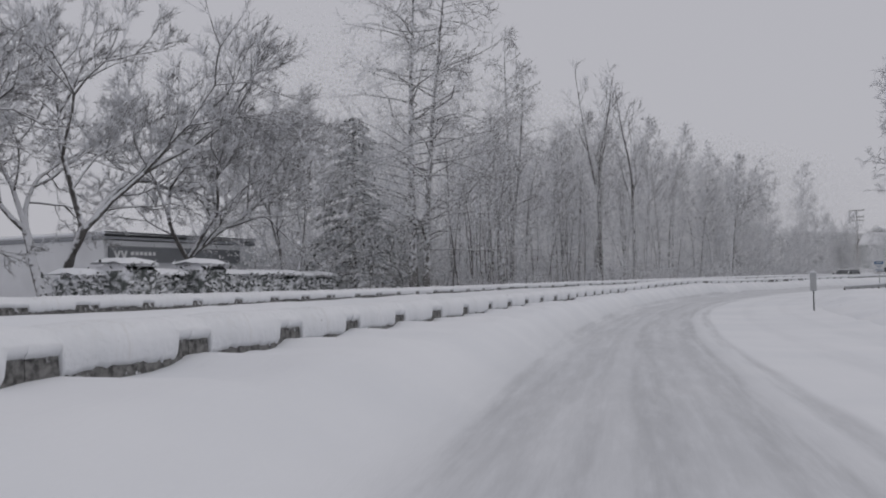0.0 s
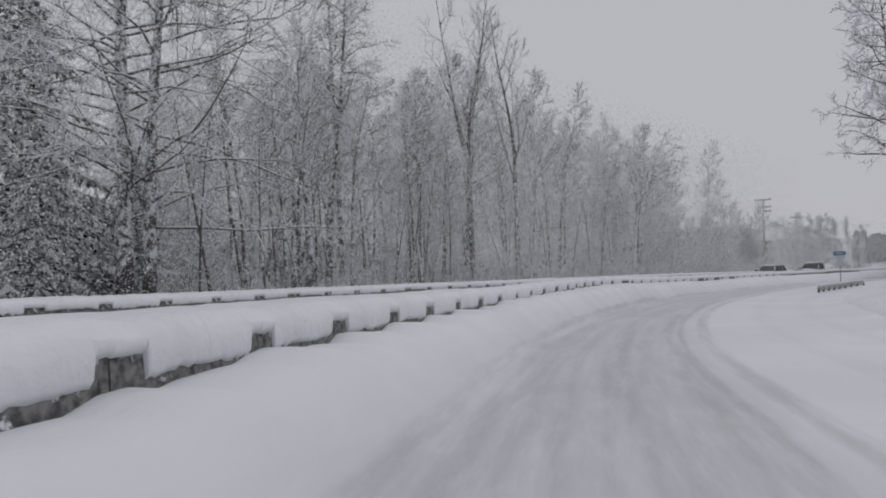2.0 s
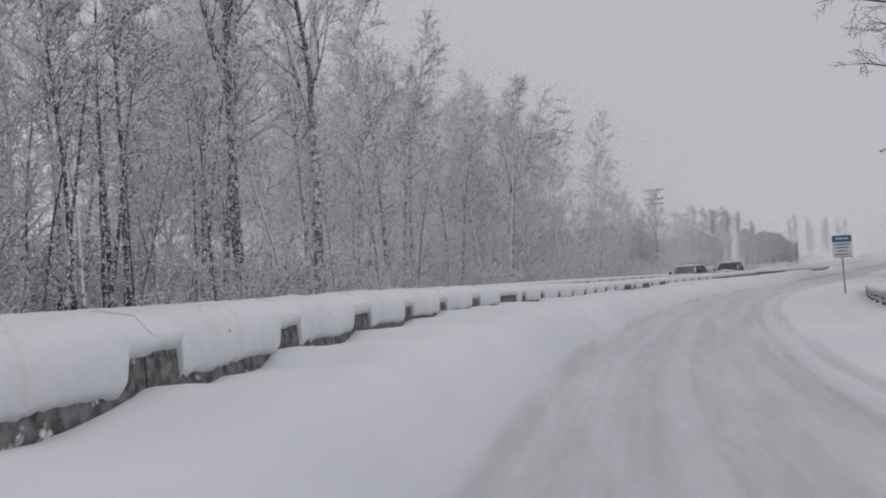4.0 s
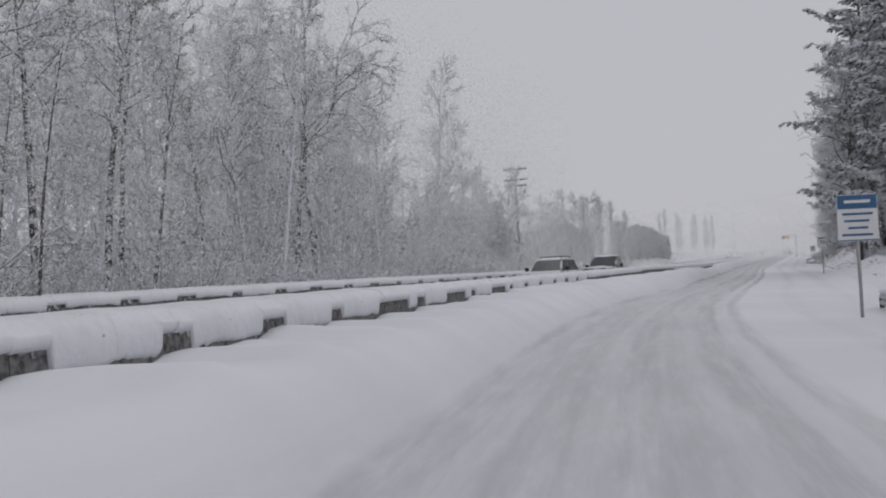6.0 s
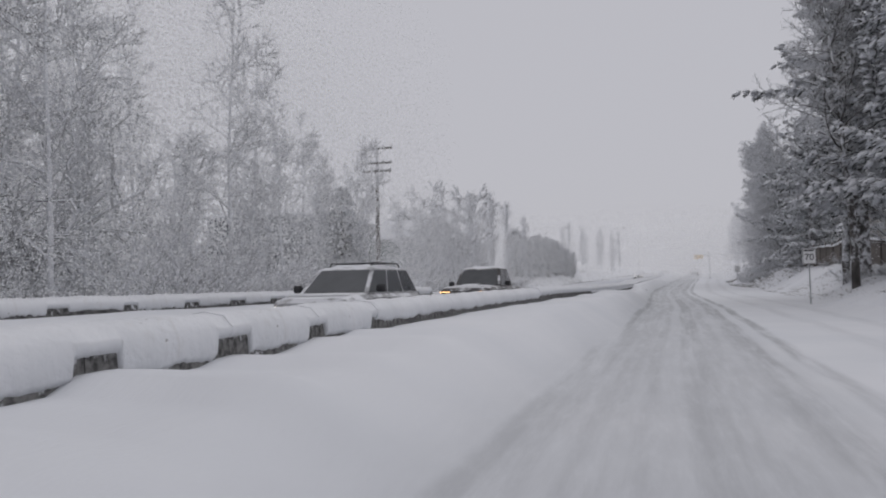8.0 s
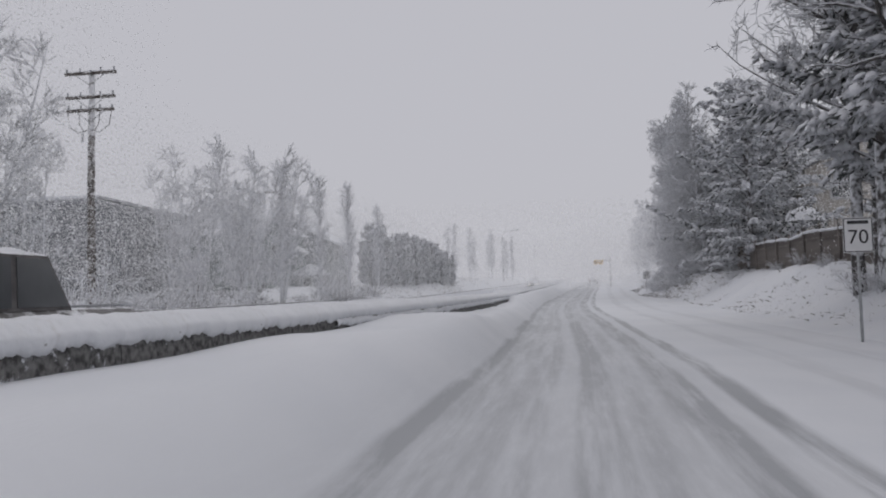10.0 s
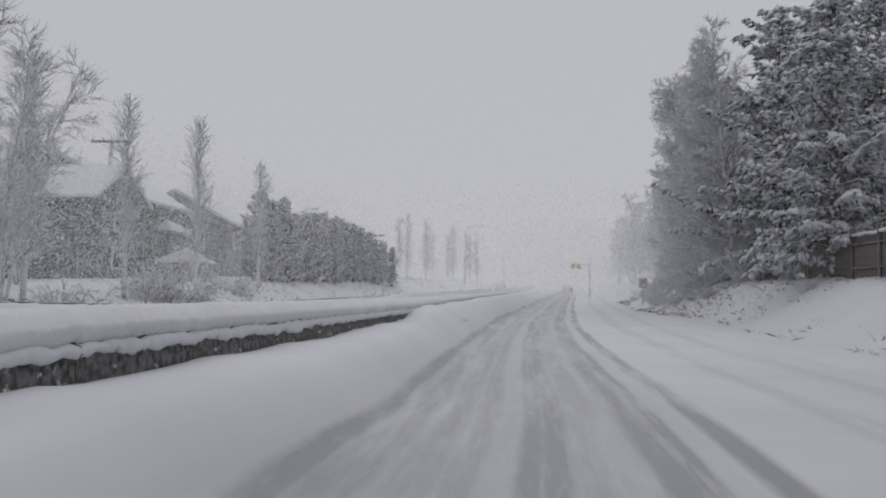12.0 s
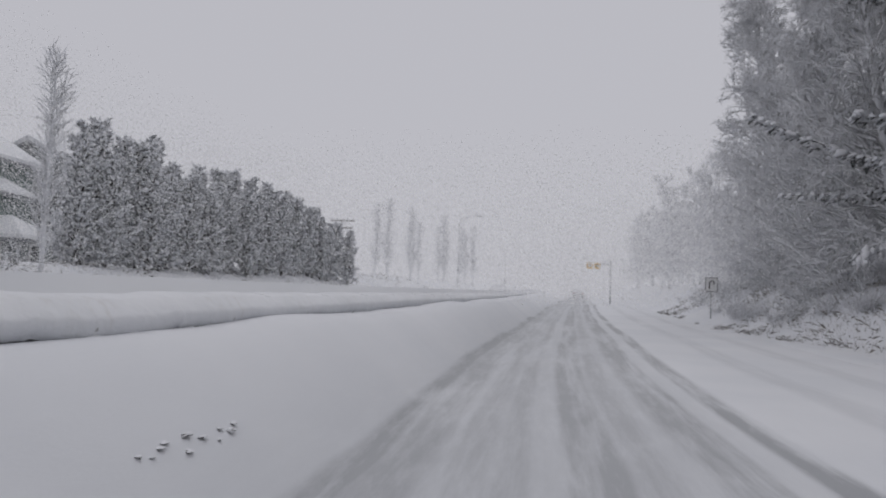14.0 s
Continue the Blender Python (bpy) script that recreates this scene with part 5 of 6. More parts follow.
def pavilion(s, d, w, eave, apex, mat, label, turn=0.0, z=0.0):
    """A small square annexe: walls, a corner trim, a window and a four-sided pointed roof under snow."""
    t = thing("pavilion", label, "pavilion", at(s, d, z, turn))
    m = Mesh()
    m.box((0, 0, eave / 2 - 0.5), (w, w, eave + 1.0), ch=0.02)
    part("wall", m, mat, t)
    h = w / 2 + 0.35
    m = Mesh()
    m.add([(-h, -h, eave), (h, -h, eave), (h, h, eave), (-h, h, eave), (-h, -h, eave - 0.12), (h, -h, eave - 0.12), (h, h, eave - 0.12), (-h, h, eave - 0.12), (0, 0, apex)],
          [(0, 1, 8), (1, 2, 8), (2, 3, 8), (3, 0, 8), (4, 5, 1, 0), (5, 6, 2, 1), (6, 7, 3, 2), (7, 4, 0, 3), (7, 6, 5, 4)])
    roof = part("roof", m, M_GREY, t, "grey pointed roof")
    m = Mesh()
    g = h + 0.04
    m.add([(-g, -g, eave + 0.02), (g, -g, eave + 0.02), (g, g, eave + 0.02), (-g, g, eave + 0.02), (-g + 0.05, -g + 0.05, eave + 0.2), (g - 0.05, -g + 0.05, eave + 0.2), (g - 0.05, g - 0.05, eave + 0.2),
           (-g + 0.05, g - 0.05, eave + 0.2), (0, 0, apex + 0.22)], [(4, 5, 8), (5, 6, 8), (6, 7, 8), (7, 4, 8), (0, 1, 5, 4), (1, 2, 6, 5), (2, 3, 7, 6), (3, 0, 4, 7)])
    part("snow_blanket", m, M_SNOW, roof, "deep rounded snow")
    for ax in (0, 1):
        o = Vector((0, -w / 2 - 0.02, eave * 0.55)) if ax == 0 else Vector((-w / 2 - 0.02, 0, eave * 0.55))
        m = Mesh()
        m.box(o, (1.0, 0.08, 1.0) if ax == 0 else (0.08, 1.0, 1.0), ch=0.01)
        fr = part("window", m, M_TRIM, t, "white-framed window")
        m = Mesh()
        m.box(o + (Vector((0, -0.045, 0)) if ax == 0 else Vector((-0.045, 0, 0))), (0.8, 0.012, 0.8) if ax == 0 else (0.012, 0.8, 0.8))
        part("pane", m, M_GLASS, fr)
    return t


pavilion(188.0, 26.3, 2.6, 1.5, 2.5, M_WALL, "small square annexe under a pointed snowy roof", 0.1, -0.3)
pavilion(189.5, 29.6, 3.2, 3.6, 4.9, M_GREEN, "taller square bay of the house under a pointed snowy roof", 0.1, -0.2)
gable_house(180.0, 30.5, 6.5, 7, 4.9, 2.0, M_GREEN, "front wing of the dark green house under deep snow", 1.65, 0.0,
            (("side", -1.6, 3.6, 1.2, 1.1), ("side", 1.6, 3.6, 1.2, 1.1), ("end", 0, 3.6, 1.2, 1.1), ("end", 0, 1.3, 1.4, 1.2)))
gable_house(181.0, -22.6, 10, 13, 6.2, 2.6, M_TAN, "tan house behind the fence with a snow-covered roof", 0.0, 1.2,
            (("end", -2.5, 4.6, 1.5, 1.3), ("end", 2.5, 4.6, 1.5, 1.3), ("end", -2.5, 1.8, 1.5, 1.3)))


def long_shed(s, d, length, depth, height, mat, label, bands, turn=0.0, z=0.0):
    t = thing("building", label, "building", at(s, d, z, turn))
    m = Mesh()
    m.box((0, 0, height / 2 - 0.5), (length, depth, height + 1.0), ch=0.03)
    part("wall", m, mat, t)
    m = Mesh()
    m.box((0, 0, height + 0.14), (length + 0.3, depth + 0.3, 0.28), ch=0.04)
    roof = part("roof_edge", m, M_GREY, t)
    m = Mesh()
    m.box((0, 0, height + 0.44), (length + 0.4, depth + 0.4, 0.32), ch=0.14)
    part("snow_blanket", m, M_SNOW, roof, "flat roof snow")
    for i in range(int(length / 3)):
        m = Mesh()
        m.box((-length / 2 + 1.5 + i * 3, -depth / 2 - 0.01, height / 2), (0.08, 0.05, height))
        part("cladding_rib", m, mat, t)
    for k in range(bands):
        for i in range(int(length / 4)):
            m = Mesh()
            m.box((-length / 2 + 2.2 + i * 4, -depth / 2 - 0.02, height * (0.32 + 0.36 * k)), (2.2, 0.06, 1.3), ch=0.01)
            w = part("window", m, M_TRIM, t)
            g = Mesh()
            g.box((-length / 2 + 2.2 + i * 4, -depth / 2 - 0.056, height * (0.32 + 0.36 * k)), (2.0, 0.012, 1.1))
            part("pane", g, M_GLASS, w)
    return t


_b = long_shed(45.77, 45.92, 15.6, 16, 4.35, M_SHED, "long low white commercial building with a snowy roof edge", 0, 0.009)
SIGN_X = -0.81   # middle of the fascia along the wall
_m = Mesh()
_m.box((SIGN_X, -8.1, 3.35), (13.38, 0.16, 1.15), ch=0.02)
_f = part("sign_fascia", _m, M_SLATE, _b, "long dark fascia sign with a white emblem")
_m = Mesh()
for _x in (-0.3, 0.3):
    _m.prism([(-0.3, 0.25), (-0.12, 0.25), (0.0, -0.1), (0.12, 0.25), (0.3, 0.25), (0.06, -0.38), (-0.06, -0.38)], (1, 0, 0), (0, 0, 1), (0, 1, 0), (SIGN_X - 5.74 + _x, -8.19, 3.35), 0.02)
part("emblem", _m, M_WHITE, _f)
for _k, _w in enumerate((0.32, 0.28, 0.3, 0.3, 0.28, 0.22)):
    _m = Mesh()
    _m.box((SIGN_X - 4.69 + _k * 0.4, -8.19, 3.42), (_w, 0.02, 0.26))
    part("unread_mark", _m, M_WHITE, _f)
long_shed(180.0, 45.0, 26, 14, 7.0, M_SLATE, "big plain grey building with a flat snow-covered roof", 0, 0.12)


def clipped_hedge(s, d, length, depth, height, label, seed):
    """A clipped hedge: leafy sides of many small leaf flakes and a rounded snow top."""
    rng = random.Random(seed)
    t = thing("clipped_hedge", label, "hedge", at(s, d))
    m = Mesh()
    m.box((0, 0, height / 2 - 0.1), (length * 0.97, depth * 0.9, height - 0.1), ch=0.15)
    part("branch_core", m, M_HEDGE, t)
    m = Mesh()
    for i in range(int(length * height * 60)):
        side = rng.choice((-1, -1, -1, 1, 0))
        c = Vector((rng.uniform(-length / 2, length / 2), side * depth / 2 if side else rng.uniform(-depth / 2, depth / 2), rng.uniform(0, height)))
        if not side:
            c.x = rng.choice((-1, 1)) * length / 2
        e = Vector((rng.gauss(0, 0.5), rng.gauss(side, 0.5), rng.gauss(0, 0.5))).normalized()
        r = e.cross(Vector((rng.gauss(0, 1), rng.gauss(0, 1), rng.gauss(0, 1)))).normalized()
        m.add([c + r * 0.06, c - r * 0.06, c + e * 0.22], [(0, 1, 2)])
    tagged(part("leaf_cover", m, M_HEDGE, t, fix=False), kind="stuff")
    n = int(length / 0.5) + 2
    vs, k = [], 7
    for i in range(n):
        x = -length / 2 - 0.05 + (length + 0.1) * i / (n - 1)
        end = 0.3 if i in (0, n - 1) else 1.0
        for j in range(k):
            a = math.pi * j / (k - 1)
            vs.append((x, math.cos(a) * (depth / 2 + 0.06) * (0.7 + 0.3 * end), height - 0.06 + math.sin(a) * 0.24 * end + rng.uniform(-0.03, 0.03)))
    m = Mesh()
    m.add(vs, [(i * k + j, i * k + j + 1, (i + 1) * k + j + 1, (i + 1) * k + j) for i in range(n - 1) for j in range(k - 1)])
    part("snow_cap", m, M_SNOW, t, smooth=True)


clipped_hedge(28.5, 18.6, 15.5, 1.6, 1.55, "long dark clipped hedge under a snow cap", 1)
clipped_hedge(23.5, 17.9, 1.9, 1.6, 1.95, "square-cut dark shrub with a snow cap", 2)
clipped_hedge(27.6, 17.9, 1.9, 1.6, 2.0, "square-cut dark shrub with a snow cap", 3)
clipped_hedge(37.5, 19.5, 4.0, 1.8, 1.2, "low dark clipped hedge under snow", 4)


def snow_ball_shrub(s, d, r, z):
    rng = random.Random(8)
    t = thing("round_shrub", "round clipped shrub smothered in snow behind the fence", "shrub", at(s, d, z))
    m, c = Mesh(), Mesh()
    for i in range(900):
        a, b = rng.uniform(0, 6.283), math.asin(rng.uniform(-0.6, 1))
        e = Vector((math.cos(a) * math.cos(b), math.sin(a) * math.cos(b), math.sin(b)))
        o = e * r * rng.uniform(0.82, 1.0) + Vector((0, 0, r * 0.7))
        q = e.cross(Vector((rng.gauss(0, 1), rng.gauss(0, 1), rng.gauss(0, 1)))).normalized()
        m.add([o + q * 0.08, o - q * 0.08, o + e * 0.22], [(0, 1, 2)])
    part("foliage", m, M_HEDGE, t, fix=False)
    n, k = 8, 14
    for i in range(n):
        b = math.pi / 2 * (1 - i / (n - 1) * 0.78)
        for j in range(k):
            a = 6.283 * j / k
            w = r * (1.03 + 0.05 * math.sin(3 * a + i) + rng.uniform(-0.03, 0.03))
            c.v.append((math.cos(a) * math.cos(b) * w, math.sin(a) * math.cos(b) * w, r * 0.7 + math.sin(b) * w))
    c.f = [(i * k + j, i * k + (j + 1) % k, (i + 1) * k + (j + 1) % k, (i + 1) * k + j) for i in range(n - 1) for j in range(k)]
    part("snow_cap", c, M_SNOW, t, smooth=True)
    s2 = Mesh()
    s2.tube([(0, 0, -2.5), (0, 0, r * 0.8)], [0.1, 0.06], 6)
    part("stem", s2, M_BARK, t)


snow_ball_shrub(164.5, -14.9, 1.25, 1.7)


# ---- vehicles ----
def loft(m, sections):
    """Joins cross-sections given as lists of points of equal number."""
    k = len(sections[0])
    m.add([p for s in sections for p in s], [(i * k + j, i * k + (j + 1) % k, (i + 1) * k + (j + 1) % k, (i + 1) * k + j) for i in range(len(sections) - 1) for j in range(k)]
          + [tuple(range(k))[::-1], tuple((len(sections) - 1) * k + j for j in range(k))])


def body_ring(x, w, z0, z1, r=0.12):
    h = w / 2
    return [(x, -h + r, z0), (x, h - r, z0), (x, h, z0 + r), (x, h, z1 - r), (x, h - r * 0.7, z1 - r * 0.25), (x, h - r * 1.6, z1), (x, -h + r * 1.6, z1), (x, -h + r * 0.7, z1 - r * 0.25),
            (x, -h, z1 - r), (x, -h, z0 + r)]


def vehicle(name, label, category, m4, paint, length, width, belt, roof, hood, cabin, pickup=False, lamp="round", snow=True, lights=True, glass=None):
    """A car whose front looks along -x. hood: its height; cabin: windscreen foot, roof front, roof rear, tail foot along x."""
    t = thing(name, label, category, m4)
    L, W = length / 2, width
    m = Mesh()
    x0, x1, x2, x3 = cabin
    loft(m, [body_ring(-L, W * 0.88, 0.42, hood - 0.16), body_ring(-L + 0.12, W * 0.96, 0.36, hood - 0.06), body_ring(-L + 0.6, W, 0.34, hood), body_ring(x0, W, 0.34, belt),
             body_ring((x0 + x3) / 2, W, 0.34, belt), body_ring(x3, W, 0.34, belt), body_ring(L - 0.12, W * 0.98, 0.36, belt - 0.02), body_ring(L, W * 0.92, 0.45, belt - 0.1)])
    part("body", m, paint, t, smooth=False)
    m = Mesh()
    wb, wt = W * 0.93, W * 0.76
    cab = [[(x0, -wb / 2, belt - 0.03), (x0, wb / 2, belt - 0.03), (x3, wb / 2, belt - 0.03), (x3, -wb / 2, belt - 0.03)],
           [(x1, -wt / 2, roof - 0.05), (x1, wt / 2, roof - 0.05), (x2, wt / 2, roof - 0.05), (x2, -wt / 2, roof - 0.05)],
           [(x1 + 0.15, -wt / 2 + 0.12, roof), (x1 + 0.15, wt / 2 - 0.12, roof), (x2 - 0.12, wt / 2 - 0.12, roof), (x2 - 0.12, -wt / 2 + 0.12, roof)]]
    loft(m, cab)
    part("cabin", m, paint, t)

    def pane(a, b, c, d, nm):
        q = [Vector(v) for v in (a, b, c, d)]
        mid = sum(q, Vector()) / 4
        nrm = (q[1] - q[0]).cross(q[2] - q[0]).normalized()
        if nrm.dot(mid - Vector(((x0 + x3) / 2, 0, (belt + roof) / 2))) < 0:
            nrm = -nrm
        q = [mid + (v - mid) * 0.88 + nrm * 0.012 for v in q]
        g = Mesh()
        g.add(q + [v - nrm * 0.01 for v in q], [(0, 1, 2, 3), (7, 6, 5, 4), (0, 1, 5, 4), (1, 2, 6, 5), (2, 3, 7, 6), (3, 0, 4, 7)])
        return part(nm, g, glass or M_GLASS, t)
    b0, b1 = cab[0], cab[1]
    pane(b0[0], b0[1], b1[1], b1[0], "windscreen")
    pane(b0[2], b0[3], b1[3], b1[2], "rear_window")
    for sg, i0, i3 in ((-1, 0, 3), (1, 1, 2)):
        cuts = (0, 0.36, 0.68, 1.0) if not pickup else (0, 0.52, 1.0)
        for f0, f1 in zip(cuts, cuts[1:]):
            lo = lambda f: Vector(b0[i0]).lerp(Vector(b0[i3]), f)
            hi = lambda f: Vector(b1[i0]).lerp(Vector(b1[i3]), f)
            pane(lo(f0), lo(f1), hi(f1), hi(f0), "side_window")
        k = Mesh()
        k.box((x0 + 0.35, sg * (W / 2 + 0.13), belt + 0.10), (0.14, 0.22, 0.18), ch=0.04)
        part("wing_mirror", k, M_DARK, t)
    for x in (-L + 0.95, L - 1.0):
        for sg in (-1, 1):
            k = Mesh()
            k.tube([(x, sg * (W / 2 - 0.24), 0.38), (x, sg * (W / 2 - 0.22), 0.38), (x, sg * (W / 2 + 0.0), 0.38), (x, sg * (W / 2 + 0.03), 0.38)], [0.34, 0.38, 0.38, 0.33], 20)
            wheel = part("wheel", k, M_RUBBER, t)
            k = Mesh()
            k.tube([(x, sg * (W / 2 + 0.02), 0.38), (x, sg * (W / 2 + 0.045), 0.38)], [0.24, 0.2], 14)
            part("rim", k, M_STEEL, wheel)
    k = Mesh()
    k.box((-L - 0.02, 0, 0.52), (0.16, W * 0.94, 0.22), ch=0.05)
    part("front_bumper", k, M_DARK, t)
    k = Mesh()
    k.box((-L + 0.005, 0, hood - 0.32), (0.06, W * 0.52, 0.24), ch=0.02)
    grille = part("grille", k, M_DARK, t)
    for i in range(3):
        k = Mesh()
        k.box((-L - 0.03, 0, hood - 0.40 + i * 0.08), (0.03, W * 0.5, 0.025), ch=0.006)
        part("grille_slat", k, M_STEEL, grille)
    for sg in (-1, 1):
        k = Mesh()
        k.box((-L + 0.03, sg * W * 0.37, hood - 0.30), (0.10, W * 0.18, 0.20 if lamp != "round" else 0.16), ch=0.04)
        hl = part("headlight", k, M_GLASS if lamp == "frame" else (M_HEAD if lights else M_GLASS), t)
        if lamp == "frame":
            k = Mesh()
            y, y2 = sg * W * 0.46, sg * W * 0.28
            k.tube([(-L - 0.03, y2, hood - 0.20), (-L - 0.03, y, hood - 0.20), (-L - 0.03, y, hood - 0.42), (-L - 0.03, y2, hood - 0.42)], [0.018] * 4, 5)
            part("running_light", k, M_AMBER if lights else M_GLASS, hl, "lit amber running light")
        k = Mesh()
        k.box((L - 0.02, sg * W * 0.42, belt - 0.25), (0.06, 0.16, 0.28), ch=0.02)
        part("tail_light", k, mat_red, t)
    if snow:
        def pad(xa, xb, w, z, h, nm):
            n, kk = 9, 7
            rng = random.Random(int(z * 100))
            mm = Mesh()
            for i in range(n):
                for j in range(kk):
                    u, v = i / (n - 1), j / (kk - 1)
                    e = min(u, 1 - u, v, 1 - v)
                    mm.v.append((xa + (xb - xa) * u, (v - 0.5) * w, z + (h * (0.8 + rng.uniform(-0.2, 0.3)) if e > 0 else 0)))
            mm.f = [(i * kk + j, i * kk + j + 1, (i + 1) * kk + j + 1, (i + 1) * kk + j) for i in range(n - 1) for j in range(kk - 1)]
            part(nm, mm, M_SNOW, t, "lying snow", smooth=True)
        pad(x1 + 0.15, x2 - 0.1, W * 0.66, roof - 0.005, 0.07, "roof_snow")
        pad(-L + 0.45, x0 - 0.1, W * 0.8, hood - 0.005, 0.05, "bonnet_snow")
    return t


mat_red = mat_plain("tail_red", (0.28, 0.03, 0.03), 0.35)
M_SILVER = mat_laden("silver_paint", (0.34, 0.34, 0.35), cover=-0.55, scale=4.0, rough=0.4)
M_BRONZE = mat_laden("dark_paint", (0.10, 0.095, 0.095), cover=-0.6, scale=4.0, rough=0.4)
M_VAN = mat_plain("white_paint", (0.66, 0.66, 0.67), 0.35, vary=0.1)
_suv = vehicle("suv", "silver sport utility vehicle with snow on bonnet and roof rack", "car", at(108.5, 7.7), M_SILVER, 4.8, 1.88, 1.16, 1.78, 1.12, (-1.15, -0.35, 1.9, 2.35))
for _y in (-0.55, 0.55):
    _m = Mesh()
    _m.tube([(-0.1, _y, 1.80), (0.0, _y, 1.88), (1.7, _y, 1.88), (1.8, _y, 1.80)], [0.022] * 4, 6)
    part("roof_rail", _m, M_DARK, _suv)
for _x in (0.3, 1.3):
    _m = Mesh()
    _m.box((_x, 0, 1.88), (0.06, 1.2, 0.03), ch=0.01)
    part("roof_bar", _m, M_DARK, _suv)
_pk = vehicle("pickup_truck", "dark crew-cab pickup with lit amber running lights", "pickup truck", at(121.4, 7.6), M_BRONZE, 5.8, 2.02, 1.22, 1.95, 1.22, (-1.0, -0.35, 1.0, 1.25), True, "frame")
_m = Mesh()
_m.box((2.05, 0, 1.235), (1.5, 1.66, 0.03), ch=0.01)
part("cargo_bed", _m, M_SNOW, _pk, "snow-filled bed")
_m = Mesh()
_m.prism([(-0.55, 0), (-0.4, 0.07), (0.25, 0.09), (0.4, 0)], (1, 0, 0), (0, 0, 1), (0, 1, 0), (-1.75, 0, 1.22), 0.6)
part("bonnet_scoop", _m, M_BRONZE, _pk)
# van and far cars: pale glass carries painted haze
vehicle("van", "white van coming with its headlights on", "van", at(260, 10.2), M_VAN, 5.0, 1.95, 1.15, 1.95, 1.1, (-1.75, -1.0, 2.2, 2.42), glass=M_PALE_GLASS)
# both far cars are whitened in their paint as haze would do
vehicle("car", "grey car driving away, painted white to fade in snow haze", "car", at(292, -0.4, 0, math.pi), M_VAN, 4.5, 1.8, 0.95, 1.5, 0.92, (-0.9, -0.2, 1.2, 1.8), lights=False, glass=M_PALE_GLASS)
vehicle("car", "far oncoming car with its headlights on", "car", at(330, 8.6), M_VAN, 4.5, 1.8, 0.95, 1.5, 0.92, (-0.9, -0.2, 1.2, 1.8), glass=M_PALE_GLASS)


# ---- dry grass through the snow ----
def grass():
    rng = random.Random(21)
    m = Mesh()
    for i in range(22000):
        s = (rng.uniform(104, 215) if i % 2 else rng.uniform(176, 215)) if i % 3 else rng.uniform(136, 235)
        d = (-7.6 - 1.0 * float(step(120, 150, s)) + 1.6 * float(step(172, 190, s)) - rng.uniform(-0.8, 5.0)) if i % 3 else rng.uniform(13.2, 18.5)
        if i % 3 and s < 120 and d > -7:
            continue
        if vnoise(s * 0.55, d * 0.55, 31) < -0.15:
            continue
        p = P(s, d, -0.03)
        for k in range(2):
            e = Vector((rng.gauss(0, 0.16), rng.gauss(0, 0.16), rng.uniform(0.08, 0.34))) * (0.75 if s > 150 else 0.5)
            r = Vector((rng.gauss(0, 1), rng.gauss(0, 1), 0)).normalized() * (0.006 if s > 150 else 0.004)
            q = p + e * 0.6
            m.add([p - r, p + r, q + r * 0.8, p + e + Vector((e.x, e.y, -0.08)) * 0.6, q - r * 0.8], [(0, 1, 2, 3, 4)])
    me = m.data("dry_grass", M_GRASS)
    tagged(new("dry_grass", me), "sparse dry grass and stalks poking through the snow", "grass", kind="stuff")


M_GRASS = mat_laden("dry_stalk", (0.25, 0.238, 0.22), cover=0.2, soft=0.6, scale=6.0)
grass()


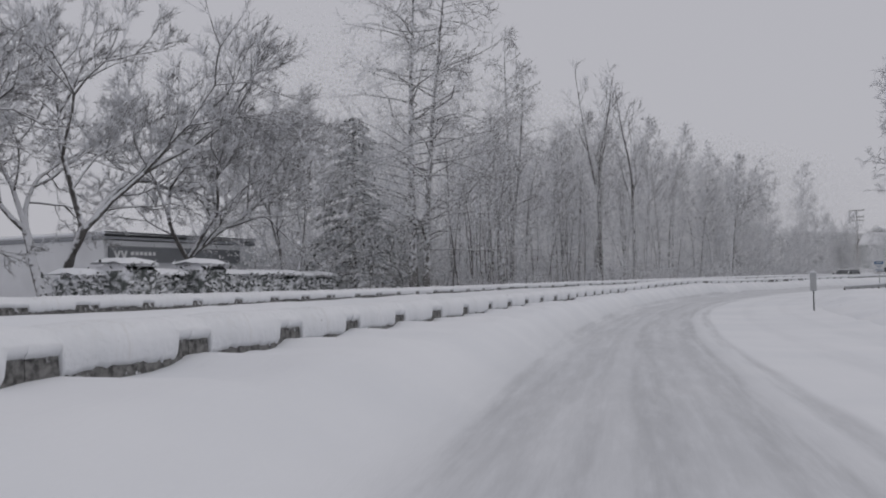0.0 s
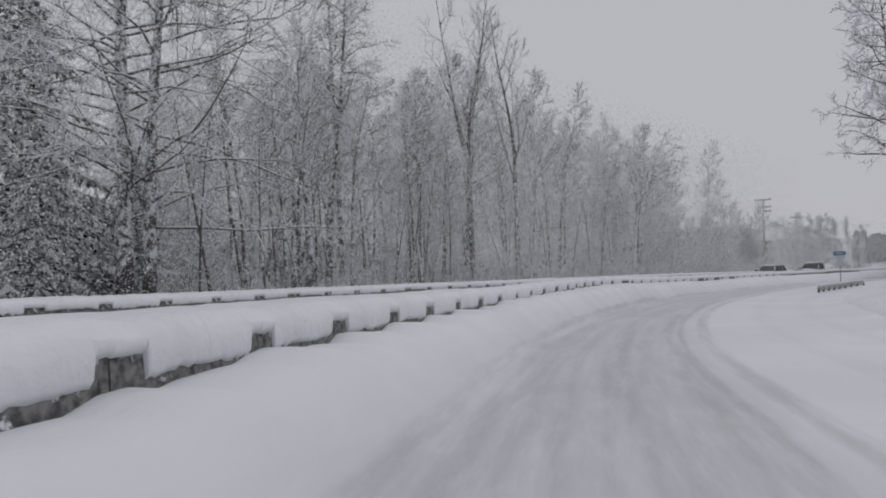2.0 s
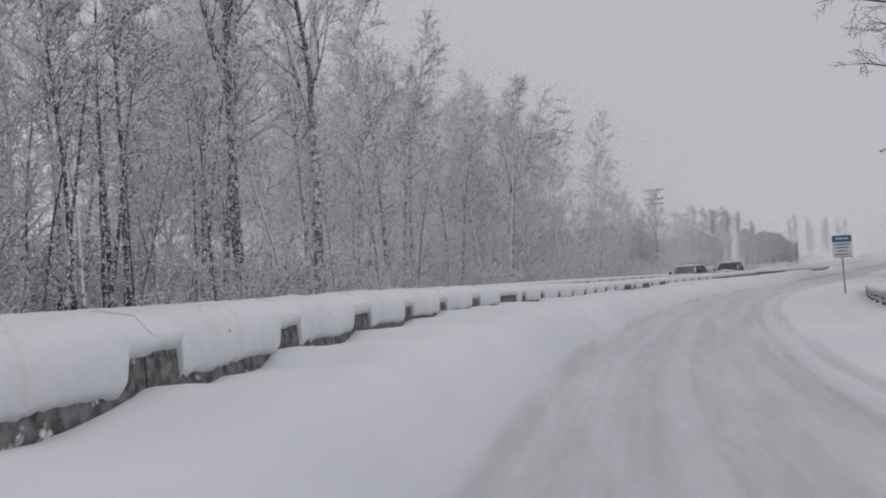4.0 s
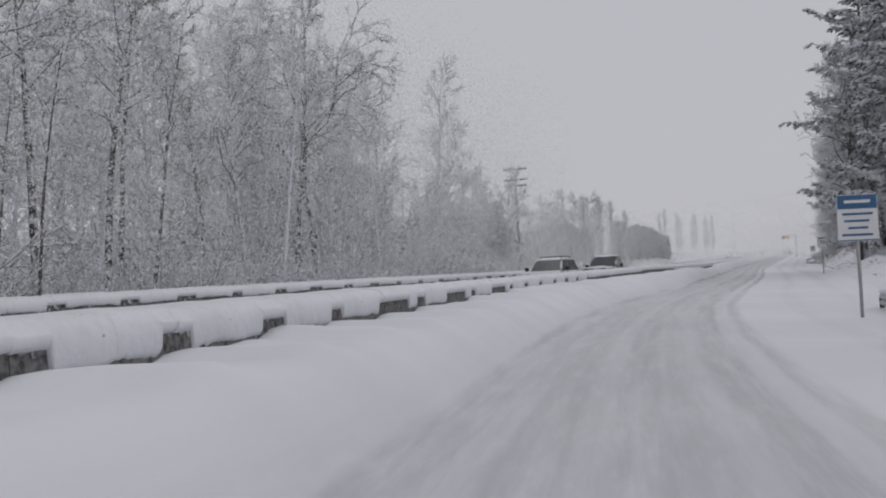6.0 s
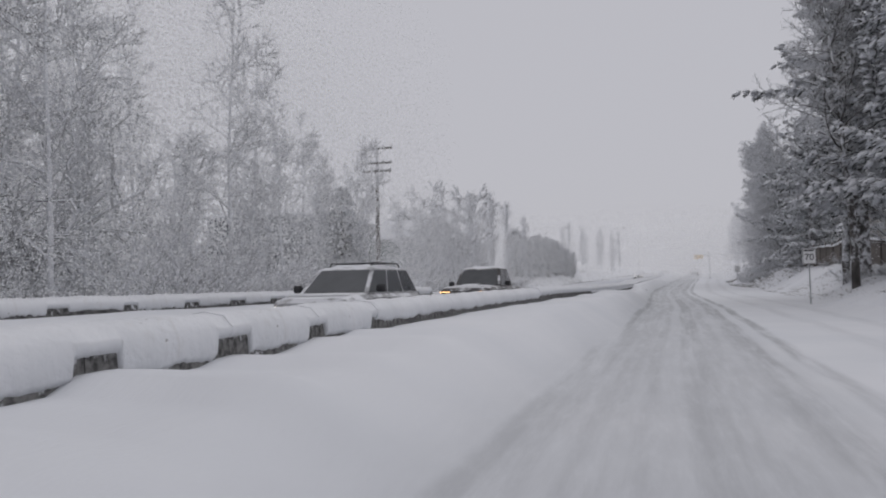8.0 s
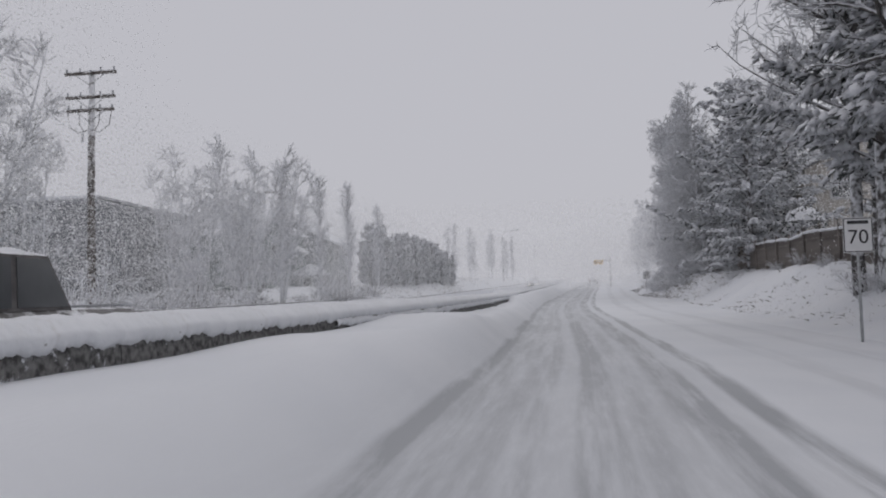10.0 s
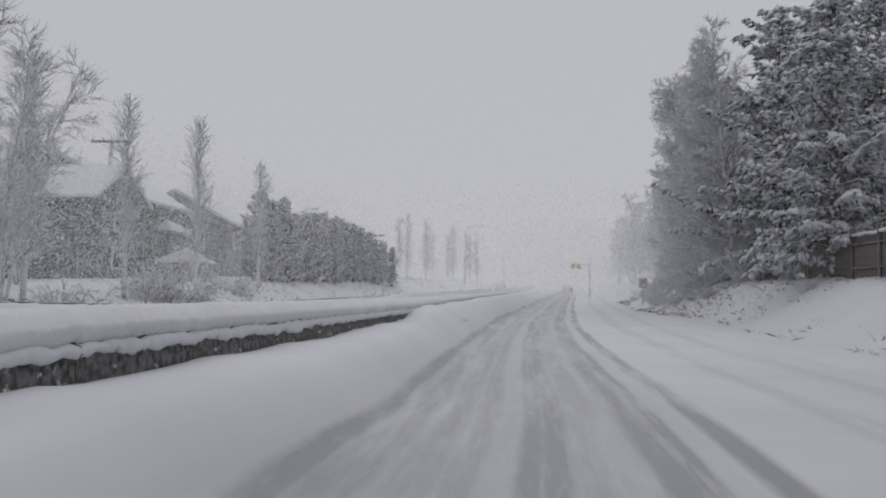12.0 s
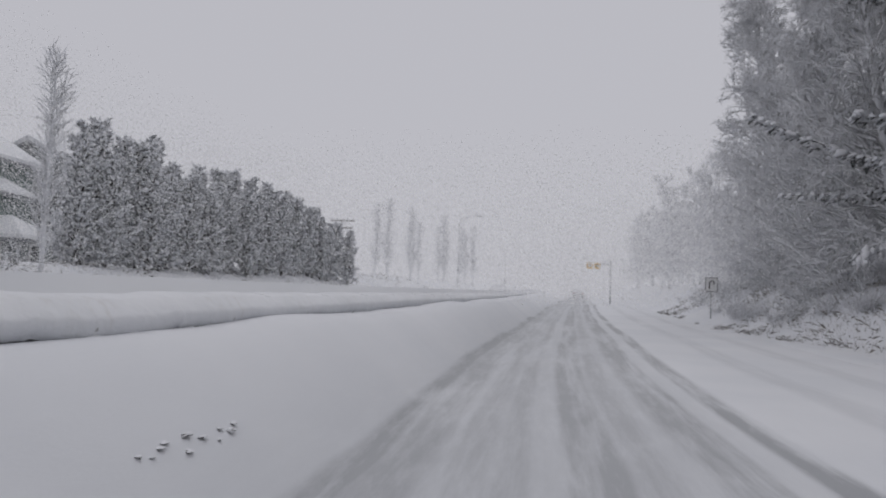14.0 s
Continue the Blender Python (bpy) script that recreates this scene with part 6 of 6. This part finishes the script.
# ---- falling snow ----
def snowfall(name, count, lo, hi, size, seed):
    """Flakes hanging in the air over a stretch of the plan (along, across, up)."""
    rng = np.random.RandomState(seed)
    s = rng.uniform(lo[0], hi[0], count)
    d = rng.uniform(lo[1], hi[1], count)
    z = rng.uniform(lo[2], hi[2], count)
    i = np.clip(np.round(s - LS[0]).astype(int), 0, len(LS) - 1)
    c = np.concatenate([LC[i, :2] + LT[i] * (s - LS[i])[:, None] + LN[i] * d[:, None], (LC[i, 2] + z)[:, None]], 1)
    a = rng.normal(size=(count, 3))
    b = rng.normal(size=(count, 3))
    a /= np.linalg.norm(a, axis=1)[:, None]
    b -= a * (a * b).sum(1)[:, None]
    b /= np.linalg.norm(b, axis=1)[:, None]
    r = (size * 1.2 * rng.uniform(0.6, 1.3, count))[:, None]
    v = np.stack([c + a * r, c - a * r * 0.5 + b * r * 0.87, c - a * r * 0.5 - b * r * 0.87], 1).reshape(-1, 3)
    me = bpy.data.meshes.new(name)
    me.from_pydata(v.tolist(), [], np.arange(count * 3).reshape(-1, 3).tolist())
    me.materials.append(M_FLAKE)
    return tagged(new(name, me), "snowflakes falling thickly through the distant air", "snowfall", kind="stuff")


snowfall("falling_snow", 420000, (36, 13.0, 0.6), (138, 22, 17), 0.025, 3)
snowfall("falling_snow", 240000, (46, 22, 0.3), (142, 50, 21), 0.08, 5)
snowfall("falling_snow", 300000, (140, 15.5, 0.5), (206, 28, 9), 0.0175, 6)
snowfall("falling_snow", 60000, (180, -12, 0.8), (206, 12.5, 6), 0.02, 7)
snowfall("falling_snow", 110000, (140, -28, 1.0), (206, -12.5, 16), 0.036, 8)
snowfall("falling_snow", 120000, (128, 8.8, 1.0), (186, 15.5, 6), 0.014, 9)
snowfall("falling_snow", 200000, (200, -22, 0.5), (262, 28, 11), 0.046, 4)
snowfall("falling_snow", 150000, (64, 10.2, 1.2), (128, 13.2, 9), 0.013, 10)


def ice_lumps():
    """Dirty lumps of ice dropped beside the lane."""
    rng = random.Random(33)
    for i in range(11):
        f = (i + rng.uniform(-0.3, 0.3)) / 10
        p = P(158.25 + 1.0 * f, 1.93 - 0.03 * f + rng.uniform(-0.04, 0.04), 0.01)
        t = thing("ice_lump", "small dirty lump of ice lying on the snow", "ice lump", Matrix.Translation(p) @ Matrix.Rotation(heading(158.7) + rng.uniform(-0.6, 0.6), 4, "Z"), "ice lumps beside the lane")
        r = rng.uniform(0.012, 0.032)
        m = Mesh()
        vs, k = [], 6
        for z, w in ((-0.3, 0.8), (0.1, 1.0), (0.55, 0.6)):
            vs += [(math.cos(6.283 * j / k) * r * w * rng.uniform(1.2, 2.2), math.sin(6.283 * j / k) * r * w * rng.uniform(0.7, 1.3), r * z * 0.6) for j in range(k)]
        vs.append((0, 0, r * 0.45))
        m.add(vs, [(a * k + j, a * k + (j + 1) % k, (a + 1) * k + (j + 1) % k, (a + 1) * k + j) for a in (0, 1) for j in range(k)] + [(2 * k + j, 2 * k + (j + 1) % k, 3 * k) for j in range(k)])
        part("lump", m, M_CONC, t)


ice_lumps()
